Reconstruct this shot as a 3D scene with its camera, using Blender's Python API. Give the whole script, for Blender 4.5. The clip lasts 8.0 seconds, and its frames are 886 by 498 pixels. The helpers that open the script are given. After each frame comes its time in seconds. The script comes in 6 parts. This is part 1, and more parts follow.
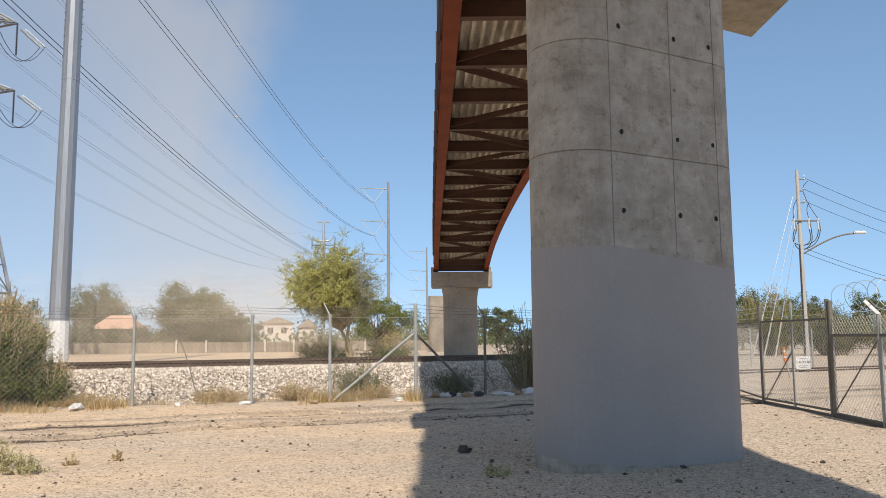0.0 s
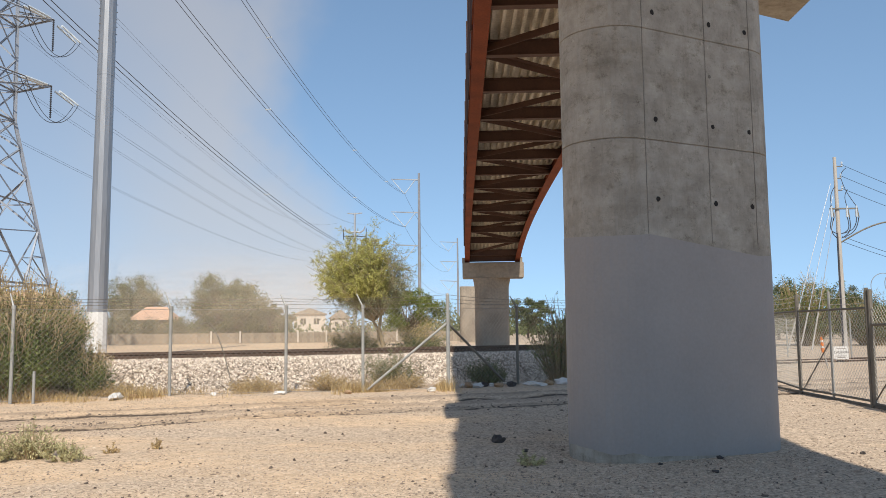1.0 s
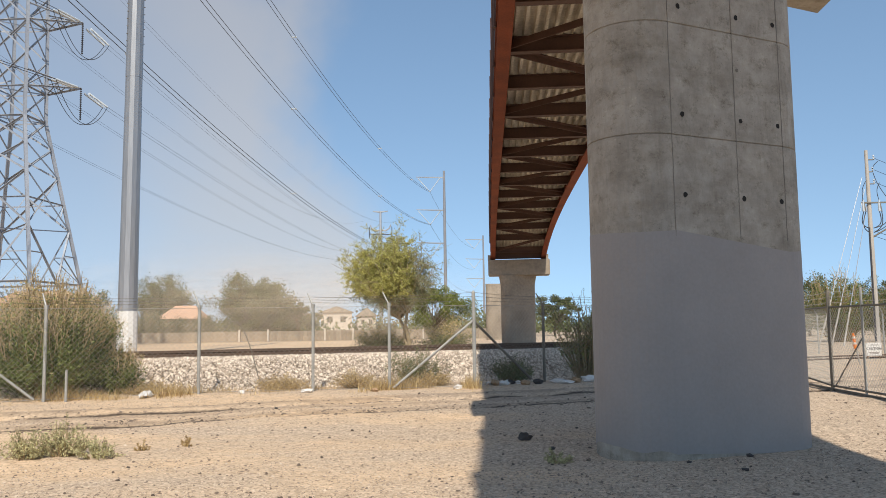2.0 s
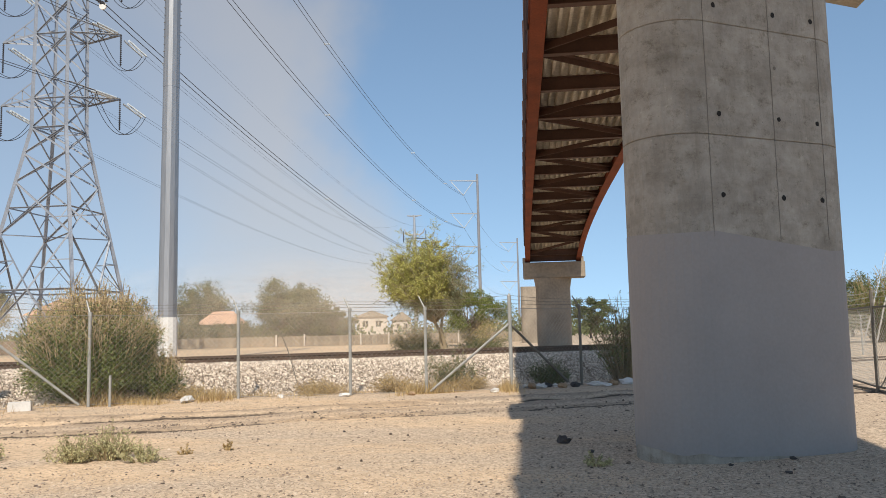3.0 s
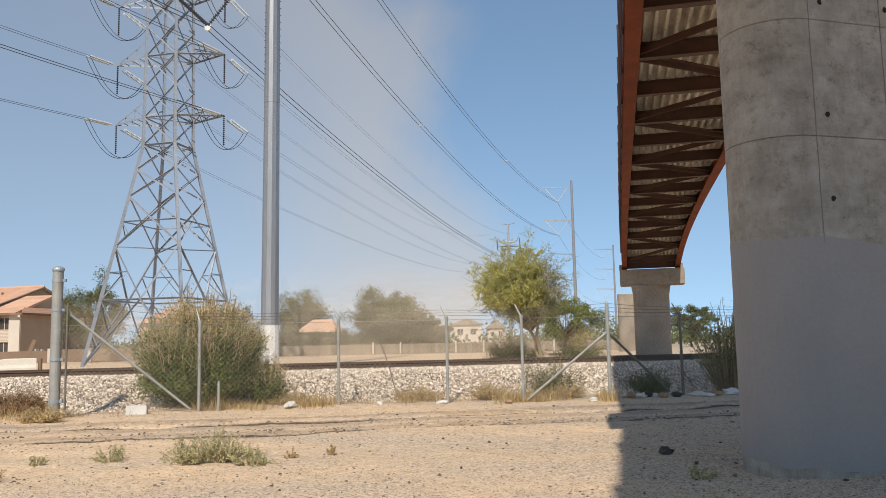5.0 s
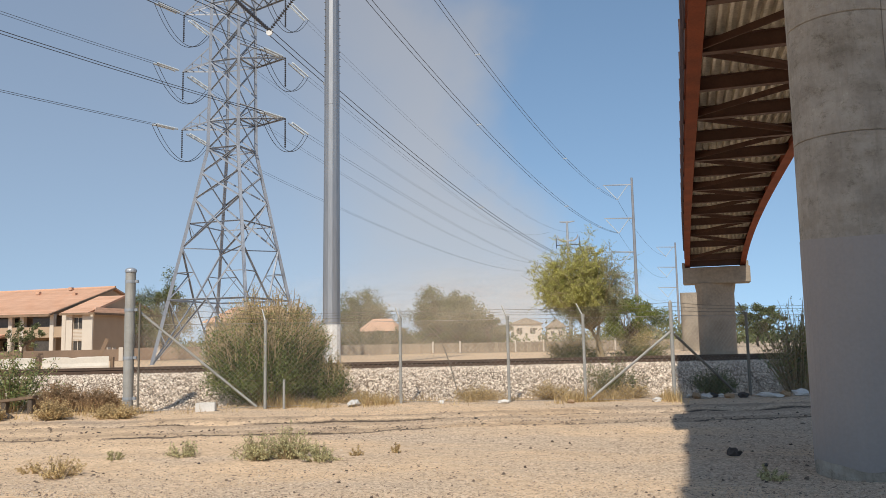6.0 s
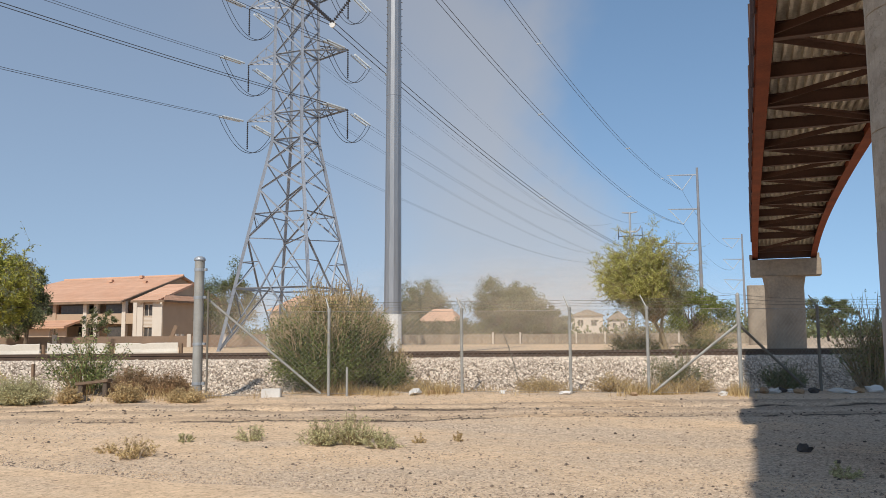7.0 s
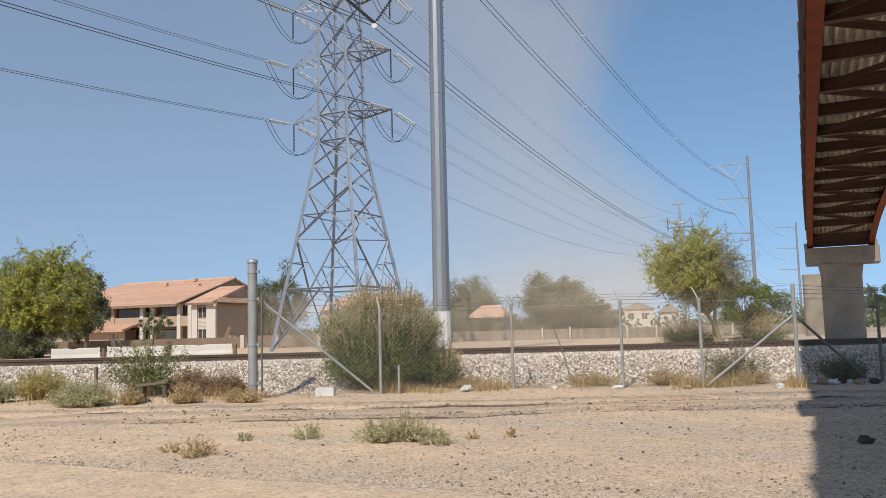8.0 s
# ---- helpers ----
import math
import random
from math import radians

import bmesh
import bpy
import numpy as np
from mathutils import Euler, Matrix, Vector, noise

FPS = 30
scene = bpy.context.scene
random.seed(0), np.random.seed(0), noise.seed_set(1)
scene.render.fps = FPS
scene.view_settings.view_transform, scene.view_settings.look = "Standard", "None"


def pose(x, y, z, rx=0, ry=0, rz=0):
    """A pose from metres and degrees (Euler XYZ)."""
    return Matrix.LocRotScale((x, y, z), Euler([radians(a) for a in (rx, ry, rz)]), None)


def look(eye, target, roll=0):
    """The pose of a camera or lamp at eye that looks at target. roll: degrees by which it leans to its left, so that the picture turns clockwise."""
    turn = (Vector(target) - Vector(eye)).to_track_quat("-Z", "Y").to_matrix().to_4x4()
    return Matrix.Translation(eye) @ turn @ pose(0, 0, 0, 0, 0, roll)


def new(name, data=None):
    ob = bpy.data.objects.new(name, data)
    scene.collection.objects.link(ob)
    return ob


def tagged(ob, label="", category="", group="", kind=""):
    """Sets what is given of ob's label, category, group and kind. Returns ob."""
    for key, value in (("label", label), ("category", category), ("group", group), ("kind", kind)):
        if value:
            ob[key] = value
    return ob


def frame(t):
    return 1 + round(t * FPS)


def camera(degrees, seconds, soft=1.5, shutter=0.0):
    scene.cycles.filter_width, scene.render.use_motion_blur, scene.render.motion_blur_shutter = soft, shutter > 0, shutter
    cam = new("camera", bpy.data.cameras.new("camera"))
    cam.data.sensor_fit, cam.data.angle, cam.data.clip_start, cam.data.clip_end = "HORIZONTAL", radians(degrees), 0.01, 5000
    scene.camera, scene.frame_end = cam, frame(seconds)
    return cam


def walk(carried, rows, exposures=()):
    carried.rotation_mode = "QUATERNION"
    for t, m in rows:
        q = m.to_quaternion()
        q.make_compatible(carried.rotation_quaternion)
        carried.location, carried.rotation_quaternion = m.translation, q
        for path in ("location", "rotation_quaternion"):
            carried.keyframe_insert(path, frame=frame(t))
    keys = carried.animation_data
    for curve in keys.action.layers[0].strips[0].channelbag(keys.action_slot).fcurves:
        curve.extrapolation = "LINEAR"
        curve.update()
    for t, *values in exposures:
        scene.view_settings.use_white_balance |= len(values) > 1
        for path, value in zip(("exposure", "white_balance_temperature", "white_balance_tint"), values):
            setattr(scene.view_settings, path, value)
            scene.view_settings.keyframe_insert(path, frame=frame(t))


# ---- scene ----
cam = camera(57.1, 8.0, soft=0.7)
PATH = [
    (0, (-3.472, -0.178, 1.389), (-3.481, 1.81, 1.604), -0.5),
    (0.5, (-3.473, -0.201, 1.384), (-3.524, 1.788, 1.586), -0.9),
    (1, (-3.493, -0.182, 1.382), (-3.578, 1.807, 1.575), -0.6),
    (1.5, (-3.484, -0.173, 1.383), (-3.599, 1.815, 1.57), -0.6),
    (3, (-3.509, -0.213, 1.384), (-3.74, 1.764, 1.582), -1.3),
    (3.5, (-3.512, -0.235, 1.385), (-3.793, 1.734, 1.595), -1.3),
    (4, (-3.516, -0.248, 1.387), (-3.848, 1.713, 1.602), -1.1),
    (5.5, (-3.551, -0.317, 1.388), (-4.076, 1.6, 1.613), -1.2),
    (6, (-3.564, -0.35, 1.391), (-4.159, 1.547, 1.614), -1.1),
    (6.5, (-3.576, -0.369, 1.378), (-4.245, 1.504, 1.587), -0.9),
    (7, (-3.592, -0.374, 1.378), (-4.327, 1.475, 1.58), -0.4),
    (7.5, (-3.598, -0.41, 1.38), (-4.393, 1.414, 1.582), -0.7),
    (8, (-3.587, -0.451, 1.382), (-4.428, 1.353, 1.578), -1.5),
]
walk(cam, [(t, look(eye, target, roll)) for t, eye, target, roll in PATH], exposures=((0, 0.27, 6600, 10), (1.5, 0.27, 6750, 10), (3.5, 0.22, 6900, 10), (5.5, 0.11, 6800, 10), (7, 0.03, 6600, 10), (8, -0.01, 6350, 10)))


# ---- sky, dust and sun ----
SUN_RISE, SUN_AZ = 46.8, 4.8        # degrees above the horizon; degrees east of straight behind the first view
world = bpy.data.worlds.new("sky")
scene.world = world
world.use_nodes = True
wt = world.node_tree
wt.nodes.clear()


def wnode(kind, **inputs):
    n = wt.nodes.new(kind)
    for k, v in inputs.items():
        n.inputs[k].default_value = v
    return n


def wmath(op, a, b=None, c=None):
    n = wt.nodes.new("ShaderNodeMath")
    n.operation = op
    for i, v in enumerate((a, b, c)):
        if v is None:
            continue
        if isinstance(v, (int, float)):
            n.inputs[i].default_value = v
        else:
            wt.links.new(v, n.inputs[i])
    return n.outputs[0]


sky = wt.nodes.new("ShaderNodeTexSky")
sky.sky_type, sky.sun_disc = "NISHITA", False
sky.sun_elevation, sky.sun_rotation = radians(SUN_RISE), radians(180 - SUN_AZ)
sky.air_density, sky.dust_density, sky.ozone_density = 1.0, 0.15, 0.25
coord = wt.nodes.new("ShaderNodeTexCoord")
lift = wt.nodes.new("ShaderNodeVectorMath")
lift.operation = "MULTIPLY_ADD"
lift.inputs[1].default_value, lift.inputs[2].default_value = (1, 1, 0.8), (0, 0, 0.21)
wt.links.new(coord.outputs["Generated"], lift.inputs[0])
wt.links.new(lift.outputs[0], sky.inputs["Vector"])
sep = wt.nodes.new("ShaderNodeSeparateXYZ")
wt.links.new(coord.outputs["Generated"], sep.inputs[0])
puffs = wt.nodes.new("ShaderNodeTexNoise")
puffs.inputs["Scale"].default_value, puffs.inputs["Detail"].default_value = 5.0, 5.0
wt.links.new(coord.outputs["Generated"], puffs.inputs["Vector"])
# a plume of blown dust over the far side of the tracks, leaning left as it rises, with a ragged edge towards the bridge
az = wmath("ARCTAN2", sep.outputs["X"], sep.outputs["Y"])
ragged = wmath("MULTIPLY", wmath("SUBTRACT", puffs.outputs["Fac"], 0.5), 0.32)
height = wmath("MAXIMUM", sep.outputs["Z"], 0.0)
off = wmath("ADD", wmath("ADD", wmath("ADD", az, 0.145), wmath("MULTIPLY", height, 0.30)), ragged)
edge = wt.nodes.new("ShaderNodeMapRange")
edge.interpolation_type = "SMOOTHSTEP"
for _k, _v in ((1, 0.05), (2, -0.09), (3, 0.0), (4, 1.0)):
    edge.inputs[_k].default_value = _v
wt.links.new(off, edge.inputs[0])
side = wmath("MULTIPLY", wmath("MINIMUM", wmath("ADD", off, 0.08), 0.0), 1 / 0.20)
bell = wmath("EXPONENT", wmath("MULTIPLY", wmath("MULTIPLY", side, side), -1.0))
low = wmath("EXPONENT", wmath("MULTIPLY", height, -1.3))
dust_amount = wmath("MULTIPLY", edge.outputs[0], wmath("ADD", wmath("MULTIPLY", wmath("MULTIPLY", bell, low), 0.44), 0.17))
bg_sky = wnode("ShaderNodeBackground", Strength=0.154)
tint = wt.nodes.new("ShaderNodeVectorMath")
tint.operation = "MULTIPLY"
tint.inputs[1].default_value = (0.91, 0.995, 0.99)
wt.links.new(sky.outputs[0], tint.inputs[0])
wt.links.new(tint.outputs[0], bg_sky.inputs["Color"])
bg_dust = wnode("ShaderNodeBackground", Strength=0.78)
bg_dust.inputs["Color"].default_value = (0.71, 0.645, 0.575, 1)
blend = wt.nodes.new("ShaderNodeMixShader")
wt.links.new(dust_amount, blend.inputs[0])
wt.links.new(bg_sky.outputs[0], blend.inputs[1])
wt.links.new(bg_dust.outputs[0], blend.inputs[2])
wout = wt.nodes.new("ShaderNodeOutputWorld")
wt.links.new(blend.outputs[0], wout.inputs["Surface"])

sun_data = bpy.data.lights.new("sun", "SUN")
sun_data.energy, sun_data.angle, sun_data.color = 4.2, radians(0.53), (1.0, 0.95, 0.87)
sun = new("sun", sun_data)
_e, _a = radians(SUN_RISE), radians(SUN_AZ)
_s = Vector((math.cos(_e) * math.sin(_a), -math.cos(_e) * math.cos(_a), math.sin(_e)))
sun.matrix_world = look(_s * 60, (0, 0, 0))


# ---- mesh helpers ----
class Shape:
    """Collects the vertices and faces of one mesh."""

    def __init__(self):
        self.v, self.f, self.m = [], [], []

    def add(self, verts, faces, slot=0):
        n = len(self.v)
        self.v.extend(tuple(p) for p in verts)
        self.f.extend(tuple(i + n for i in f) for f in faces)
        self.m.extend([slot] * len(faces))
        return self

    def box(self, cx, cy, cz, sx, sy, sz, m=None, bevel=0.0):
        bm = bmesh.new()
        bmesh.ops.create_cube(bm, size=1.0)
        bmesh.ops.transform(bm, matrix=Matrix.Translation((cx, cy, cz)) @ Matrix.Diagonal((sx, sy, sz, 1)), verts=bm.verts)
        if bevel:
            bmesh.ops.bevel(bm, geom=bm.edges[:], offset=bevel, segments=2, affect="EDGES")
        if m is not None:
            bmesh.ops.transform(bm, matrix=m, verts=bm.verts)
        bm.verts.index_update()
        self.add([tuple(x.co) for x in bm.verts], [[x.index for x in f.verts] for f in bm.faces])
        bm.free()
        return self

    def tube(self, p, q, r0, r1=None, n=8, cap=True):
        p, q = Vector(p), Vector(q)
        r1 = r0 if r1 is None else r1
        d = (q - p).normalized()
        a = d.orthogonal().normalized()
        if abs(d.z) < 0.999:
            a = d.cross(Vector((0, 0, 1))).normalized()
        b = d.cross(a)
        ring = [(math.cos(2 * math.pi * i / n + math.pi / n), math.sin(2 * math.pi * i / n + math.pi / n)) for i in range(n)]
        verts = [p + (a * c + b * s_) * r0 for c, s_ in ring] + [q + (a * c + b * s_) * r1 for c, s_ in ring]
        faces = [(i, (i + 1) % n, n + (i + 1) % n, n + i) for i in range(n)]
        if cap:
            faces += [tuple(range(n - 1, -1, -1)), tuple(range(n, 2 * n))]
        return self.add(verts, faces)

    def path(self, pts, radii, n=6):
        """One bent tube through all the points."""
        pts = [Vector(p) for p in pts]
        verts, side = [], None
        for i, p in enumerate(pts):
            d = (pts[min(i + 1, len(pts) - 1)] - pts[max(i - 1, 0)]).normalized()
            if side is None:
                side = d.cross(Vector((0, 0, 1))) if abs(d.z) < 0.99 else d.orthogonal()
            side = (side - d * side.dot(d)).normalized()
            up = d.cross(side)
            r = radii[i] if hasattr(radii, "__len__") else radii
            verts += [p + (side * math.cos(2 * math.pi * j / n) + up * math.sin(2 * math.pi * j / n)) * r for j in range(n)]
        faces = [(i * n + j, i * n + (j + 1) % n, (i + 1) * n + (j + 1) % n, (i + 1) * n + j) for i in range(len(pts) - 1) for j in range(n)]
        return self.add(verts, faces)

    def angle(self, p, q, w, t=None):
        """A steel angle bar, two thin legs at a right angle."""
        p, q = Vector(p), Vector(q)
        t = t or w * 0.16
        d = (q - p).normalized()
        a = d.cross(Vector((0, 0, 1))) if abs(d.z) < 0.98 else d.cross(Vector((0, 1, 0)))
        a.normalize()
        b = d.cross(a)
        prof = [(0, 0), (w, 0), (w, t), (t, t), (t, w), (0, w)]
        verts = [p + a * (x - w / 2) + b * (y - w / 2) for x, y in prof] + [q + a * (x - w / 2) + b * (y - w / 2) for x, y in prof]
        faces = [(i, (i + 1) % 6, 6 + (i + 1) % 6, 6 + i) for i in range(6)] + [(0, 5, 4, 3, 2, 1), (6, 7, 8, 9, 10, 11)]
        return self.add(verts, faces)

    def sweep(self, profile, frames, close=False):
        """A profile of (x, y) carried through a list of 4x4 frames."""
        k = len(profile)
        verts, faces = [], []
        for m in frames:
            verts += [m @ Vector((x, 0, y)) for x, y in profile]
        for j in range(len(frames) - 1):
            for i in range(k):
                faces.append((j * k + i, j * k + (i + 1) % k, (j + 1) * k + (i + 1) % k, (j + 1) * k + i))
        faces += [tuple(range(k - 1, -1, -1)), tuple(range((len(frames) - 1) * k, len(frames) * k))]
        return self.add(verts, faces)

    def mesh(self, name, mats, smooth=False):
        me = bpy.data.meshes.new(name)
        me.from_pydata(self.v, [], self.f)
        for mt in mats if isinstance(mats, (list, tuple)) else [mats]:
            me.materials.append(mt)
        if any(self.m):
            me.polygons.foreach_set("material_index", self.m)
        if smooth:
            me.polygons.foreach_set("use_smooth", [True] * len(me.polygons))
        me.validate()
        me.update()
        return me


def thing(name, label, category, at=(0, 0, 0), turn=0.0, group="", kind=""):
    ob = new(name)
    ob.empty_display_size = 0.2
    ob.matrix_basis = pose(*at, 0, 0, turn)
    return tagged(ob, label, category, group, kind)


def part(name, shape, material, parent, label="", smooth=False, kind="", at=None):
    me = shape if isinstance(shape, bpy.types.Mesh) else shape.mesh(name, material, smooth)
    ob = new(name, me)
    ob.parent = parent
    if at is not None:
        ob.matrix_basis = at
    return tagged(ob, label, kind=kind)


def solid(name, shape, material, label, category="", group="", kind="", at=None, smooth=False):
    ob = new(name, shape if isinstance(shape, bpy.types.Mesh) else shape.mesh(name, material, smooth))
    if at is not None:
        ob.matrix_basis = at
    return tagged(ob, label, category, group, kind)


# ---- materials ----
def material(name, colour, dark=None, rough=0.8, metal=0.0, scale=4.0, fine=40.0, bump=0.2, spread=0.5, random_part=0.0, island=False, stretch=(1, 1, 1), translucent=0.0, spec=0.3, space="Object"):
    mt = bpy.data.materials.new(name)
    mt.use_nodes = True
    nt = mt.node_tree
    bsdf = nt.nodes["Principled BSDF"]
    dark = dark or tuple(c * 0.7 for c in colour)
    tc = nt.nodes.new("ShaderNodeTexCoord")
    mp = nt.nodes.new("ShaderNodeMapping")
    mp.inputs["Scale"].default_value = stretch
    if space == "Object":
        nt.links.new(tc.outputs["Object"], mp.inputs["Vector"])
    else:
        geo = nt.nodes.new("ShaderNodeNewGeometry")
        nt.links.new(geo.outputs["Position"], mp.inputs["Vector"])
    big = nt.nodes.new("ShaderNodeTexNoise")
    big.inputs["Scale"].default_value, big.inputs["Detail"].default_value = scale, 6.0
    small = nt.nodes.new("ShaderNodeTexNoise")
    small.inputs["Scale"].default_value, small.inputs["Detail"].default_value = fine, 4.0
    for n in (big, small):
        nt.links.new(mp.outputs[0], n.inputs["Vector"])
    mixf = nt.nodes.new("ShaderNodeMix")
    mixf.data_type = "FLOAT"
    mixf.inputs[0].default_value = 0.4
    nt.links.new(big.outputs["Fac"], mixf.inputs[2])
    nt.links.new(small.outputs["Fac"], mixf.inputs[3])
    fac = mixf.outputs[0]
    if random_part or island:
        src = nt.nodes.new("ShaderNodeNewGeometry" if island else "ShaderNodeObjectInfo")
        add = nt.nodes.new("ShaderNodeMath")
        add.operation = "MULTIPLY_ADD"
        add.inputs[1].default_value = random_part or 0.5
        nt.links.new(src.outputs["Random Per Island" if island else "Random"], add.inputs[0])
        nt.links.new(fac, add.inputs[2])
        sub = nt.nodes.new("ShaderNodeMath")
        sub.operation = "SUBTRACT"
        sub.inputs[1].default_value = (random_part or 0.5) / 2
        nt.links.new(add.outputs[0], sub.inputs[0])
        fac = sub.outputs[0]
    ramp = nt.nodes.new("ShaderNodeValToRGB")
    ramp.color_ramp.elements[0].position, ramp.color_ramp.elements[1].position = 0.5 - spread / 2, 0.5 + spread / 2
    ramp.color_ramp.elements[0].color, ramp.color_ramp.elements[1].color = (*dark, 1), (*colour, 1)
    nt.links.new(fac, ramp.inputs[0])
    nt.links.new(ramp.outputs[0], bsdf.inputs["Base Color"])
    bsdf.inputs["Roughness"].default_value, bsdf.inputs["Metallic"].default_value = rough, metal
    bsdf.inputs["Specular IOR Level"].default_value = spec
    if bump:
        bp = nt.nodes.new("ShaderNodeBump")
        bp.inputs["Strength"].default_value, bp.inputs["Distance"].default_value = bump, 0.02
        nt.links.new(small.outputs["Fac"], bp.inputs["Height"])
        nt.links.new(bp.outputs[0], bsdf.inputs["Normal"])
    if translucent:
        tr = nt.nodes.new("ShaderNodeBsdfTranslucent")
        nt.links.new(ramp.outputs[0], tr.inputs["Color"])
        ms = nt.nodes.new("ShaderNodeMixShader")
        ms.inputs[0].default_value = translucent
        nt.links.new(bsdf.outputs[0], ms.inputs[1])
        nt.links.new(tr.outputs[0], ms.inputs[2])
        nt.links.new(ms.outputs[0], nt.nodes["Material Output"].inputs["Surface"])
    return mt


def concrete_material():
    mt = bpy.data.materials.new("raw concrete")
    mt.use_nodes = True
    nt = mt.node_tree
    bsdf = nt.nodes["Principled BSDF"]
    tc = nt.nodes.new("ShaderNodeTexCoord")

    def tex(scale, detail, rough, stretch):
        m = nt.nodes.new("ShaderNodeMapping")
        m.inputs["Scale"].default_value = stretch
        nt.links.new(tc.outputs["Object"], m.inputs["Vector"])
        n = nt.nodes.new("ShaderNodeTexNoise")
        n.inputs["Scale"].default_value, n.inputs["Detail"].default_value, n.inputs["Roughness"].default_value = scale, detail, rough
        nt.links.new(m.outputs[0], n.inputs["Vector"])
        return n.outputs["Fac"]

    def ramp(fac, lo, hi, a, b):
        r = nt.nodes.new("ShaderNodeValToRGB")
        e = r.color_ramp.elements
        e[0].position, e[1].position, e[0].color, e[1].color = lo, hi, (*a, 1), (*b, 1)
        nt.links.new(fac, r.inputs[0])
        return r.outputs[0]

    def times(a, b, k):
        n = nt.nodes.new("ShaderNodeMix")
        n.data_type, n.blend_type = "RGBA", "MULTIPLY"
        n.inputs[0].default_value = k
        nt.links.new(a, n.inputs[6])
        nt.links.new(b, n.inputs[7])
        return n.outputs[2]

    base = ramp(tex(2.2, 14.0, 0.74, (1, 1, 0.8)), 0.34, 0.66, (0.255, 0.225, 0.185), (0.445, 0.40, 0.335))
    base = times(base, ramp(tex(1.5, 10.0, 0.7, (0.7, 0.7, 2.2)), 0.34, 0.54, (0.74, 0.72, 0.68), (1, 1, 1)), 0.75)
    base = times(base, ramp(tex(5.0, 8.0, 0.72, (2.4, 2.4, 0.22)), 0.30, 0.46, (0.72, 0.70, 0.66), (1, 1, 1)), 0.6)
    pits = tex(34, 3.0, 0.6, (1, 1, 1))
    base = times(base, ramp(pits, 0.27, 0.33, (0.45, 0.43, 0.40), (1, 1, 1)), 0.6)
    base = times(base, ramp(tex(6, 12.0, 0.82, (1, 1, 1.2)), 0.35, 0.47, (0.50, 0.48, 0.42), (1, 1, 1)), 0.75)
    base = times(base, ramp(tex(9, 7.0, 0.7, (1, 1, 1)), 0.62, 0.72, (1, 1, 1), (1.4, 1.4, 1.36)), 1.0)
    nt.links.new(base, bsdf.inputs["Base Color"])
    bsdf.inputs["Roughness"].default_value, bsdf.inputs["Specular IOR Level"].default_value = 0.9, 0.25
    bp = nt.nodes.new("ShaderNodeBump")
    bp.inputs["Strength"].default_value, bp.inputs["Distance"].default_value = 0.5, 0.012
    nt.links.new(pits, bp.inputs["Height"])
    nt.links.new(bp.outputs[0], bsdf.inputs["Normal"])
    return mt


CONCRETE = concrete_material()
PAINT = material("grey paint on concrete", (0.325, 0.295, 0.272), (0.262, 0.238, 0.22), 0.7, scale=1.3, fine=30, bump=0.12, spread=0.5)
FAR_CONCRETE = material("weathered pier concrete", (0.40, 0.33, 0.25), (0.16, 0.13, 0.10), 0.9, scale=0.7, fine=6, bump=0.2)
RUST = material("red-brown painted steel", (0.27, 0.066, 0.026), (0.095, 0.026, 0.015), 0.85, scale=0.9, fine=18, bump=0.1)
BEAM = material("dark brown painted steel", (0.105, 0.054, 0.038), (0.055, 0.03, 0.023), 0.6, scale=1.5, fine=18, bump=0.1)
DECKING = material("galvanised ribbed decking", (0.90, 0.84, 0.72), (0.34, 0.29, 0.22), 0.45, metal=0.15, scale=1.2, fine=14, bump=0.05)
GALV = material("galvanised steel", (0.42, 0.44, 0.46), (0.28, 0.30, 0.32), 0.5, metal=0.5, scale=3, fine=30, bump=0.05)
FAR_POLE = material("weathered dark pole steel", (0.28, 0.285, 0.30), (0.18, 0.185, 0.20), 0.6, metal=0.3, scale=0.5, fine=6, bump=0.0)
TOWER_STEEL = material("dull galvanised tower steel", (0.40, 0.42, 0.45), (0.22, 0.235, 0.26), 0.55, metal=0.45, scale=0.5, fine=6, bump=0.0)
POLE_STEEL = material("smooth galvanised pole steel", (0.38, 0.38, 0.385), (0.22, 0.225, 0.23), 0.42, metal=0.6, scale=0.7, fine=10, bump=0.0, stretch=(1, 1, 0.1))
POLE_WOOD = material("pale weathered timber", (0.47, 0.43, 0.38), (0.31, 0.28, 0.24), 0.9, scale=2, fine=25, bump=0.3, stretch=(1, 1, 0.15))
POST_STEEL = material("weathered fence steel", (0.42, 0.41, 0.38), (0.26, 0.25, 0.22), 0.6, metal=0.35, scale=5, fine=50, bump=0.1)
DARK_POST = material("dark steel of weathered or shaded fence parts", (0.24, 0.215, 0.175), (0.13, 0.115, 0.095), 0.7, metal=0.3, scale=5, fine=50, bump=0.1)
WIRE = material("fence wire", (0.42, 0.40, 0.36), (0.28, 0.26, 0.23), 0.6, metal=0.35, bump=0)
WIRE_PALE = material("pale galvanised fence wire", (0.58, 0.55, 0.49), (0.40, 0.37, 0.32), 0.6, metal=0.25, bump=0)
CABLE = material("power cable", (0.06, 0.062, 0.07), (0.04, 0.042, 0.048), 0.65, metal=0.2, bump=0)
WHITE_PAINT = material("chalky white paint", (0.74, 0.73, 0.70), (0.52, 0.50, 0.46), 0.8, scale=1.2, fine=10, bump=0.2)
RAIL_STEEL = material("rusted rail steel", (0.15, 0.095, 0.065), (0.075, 0.05, 0.036), 0.65, metal=0.3, scale=2, fine=30)
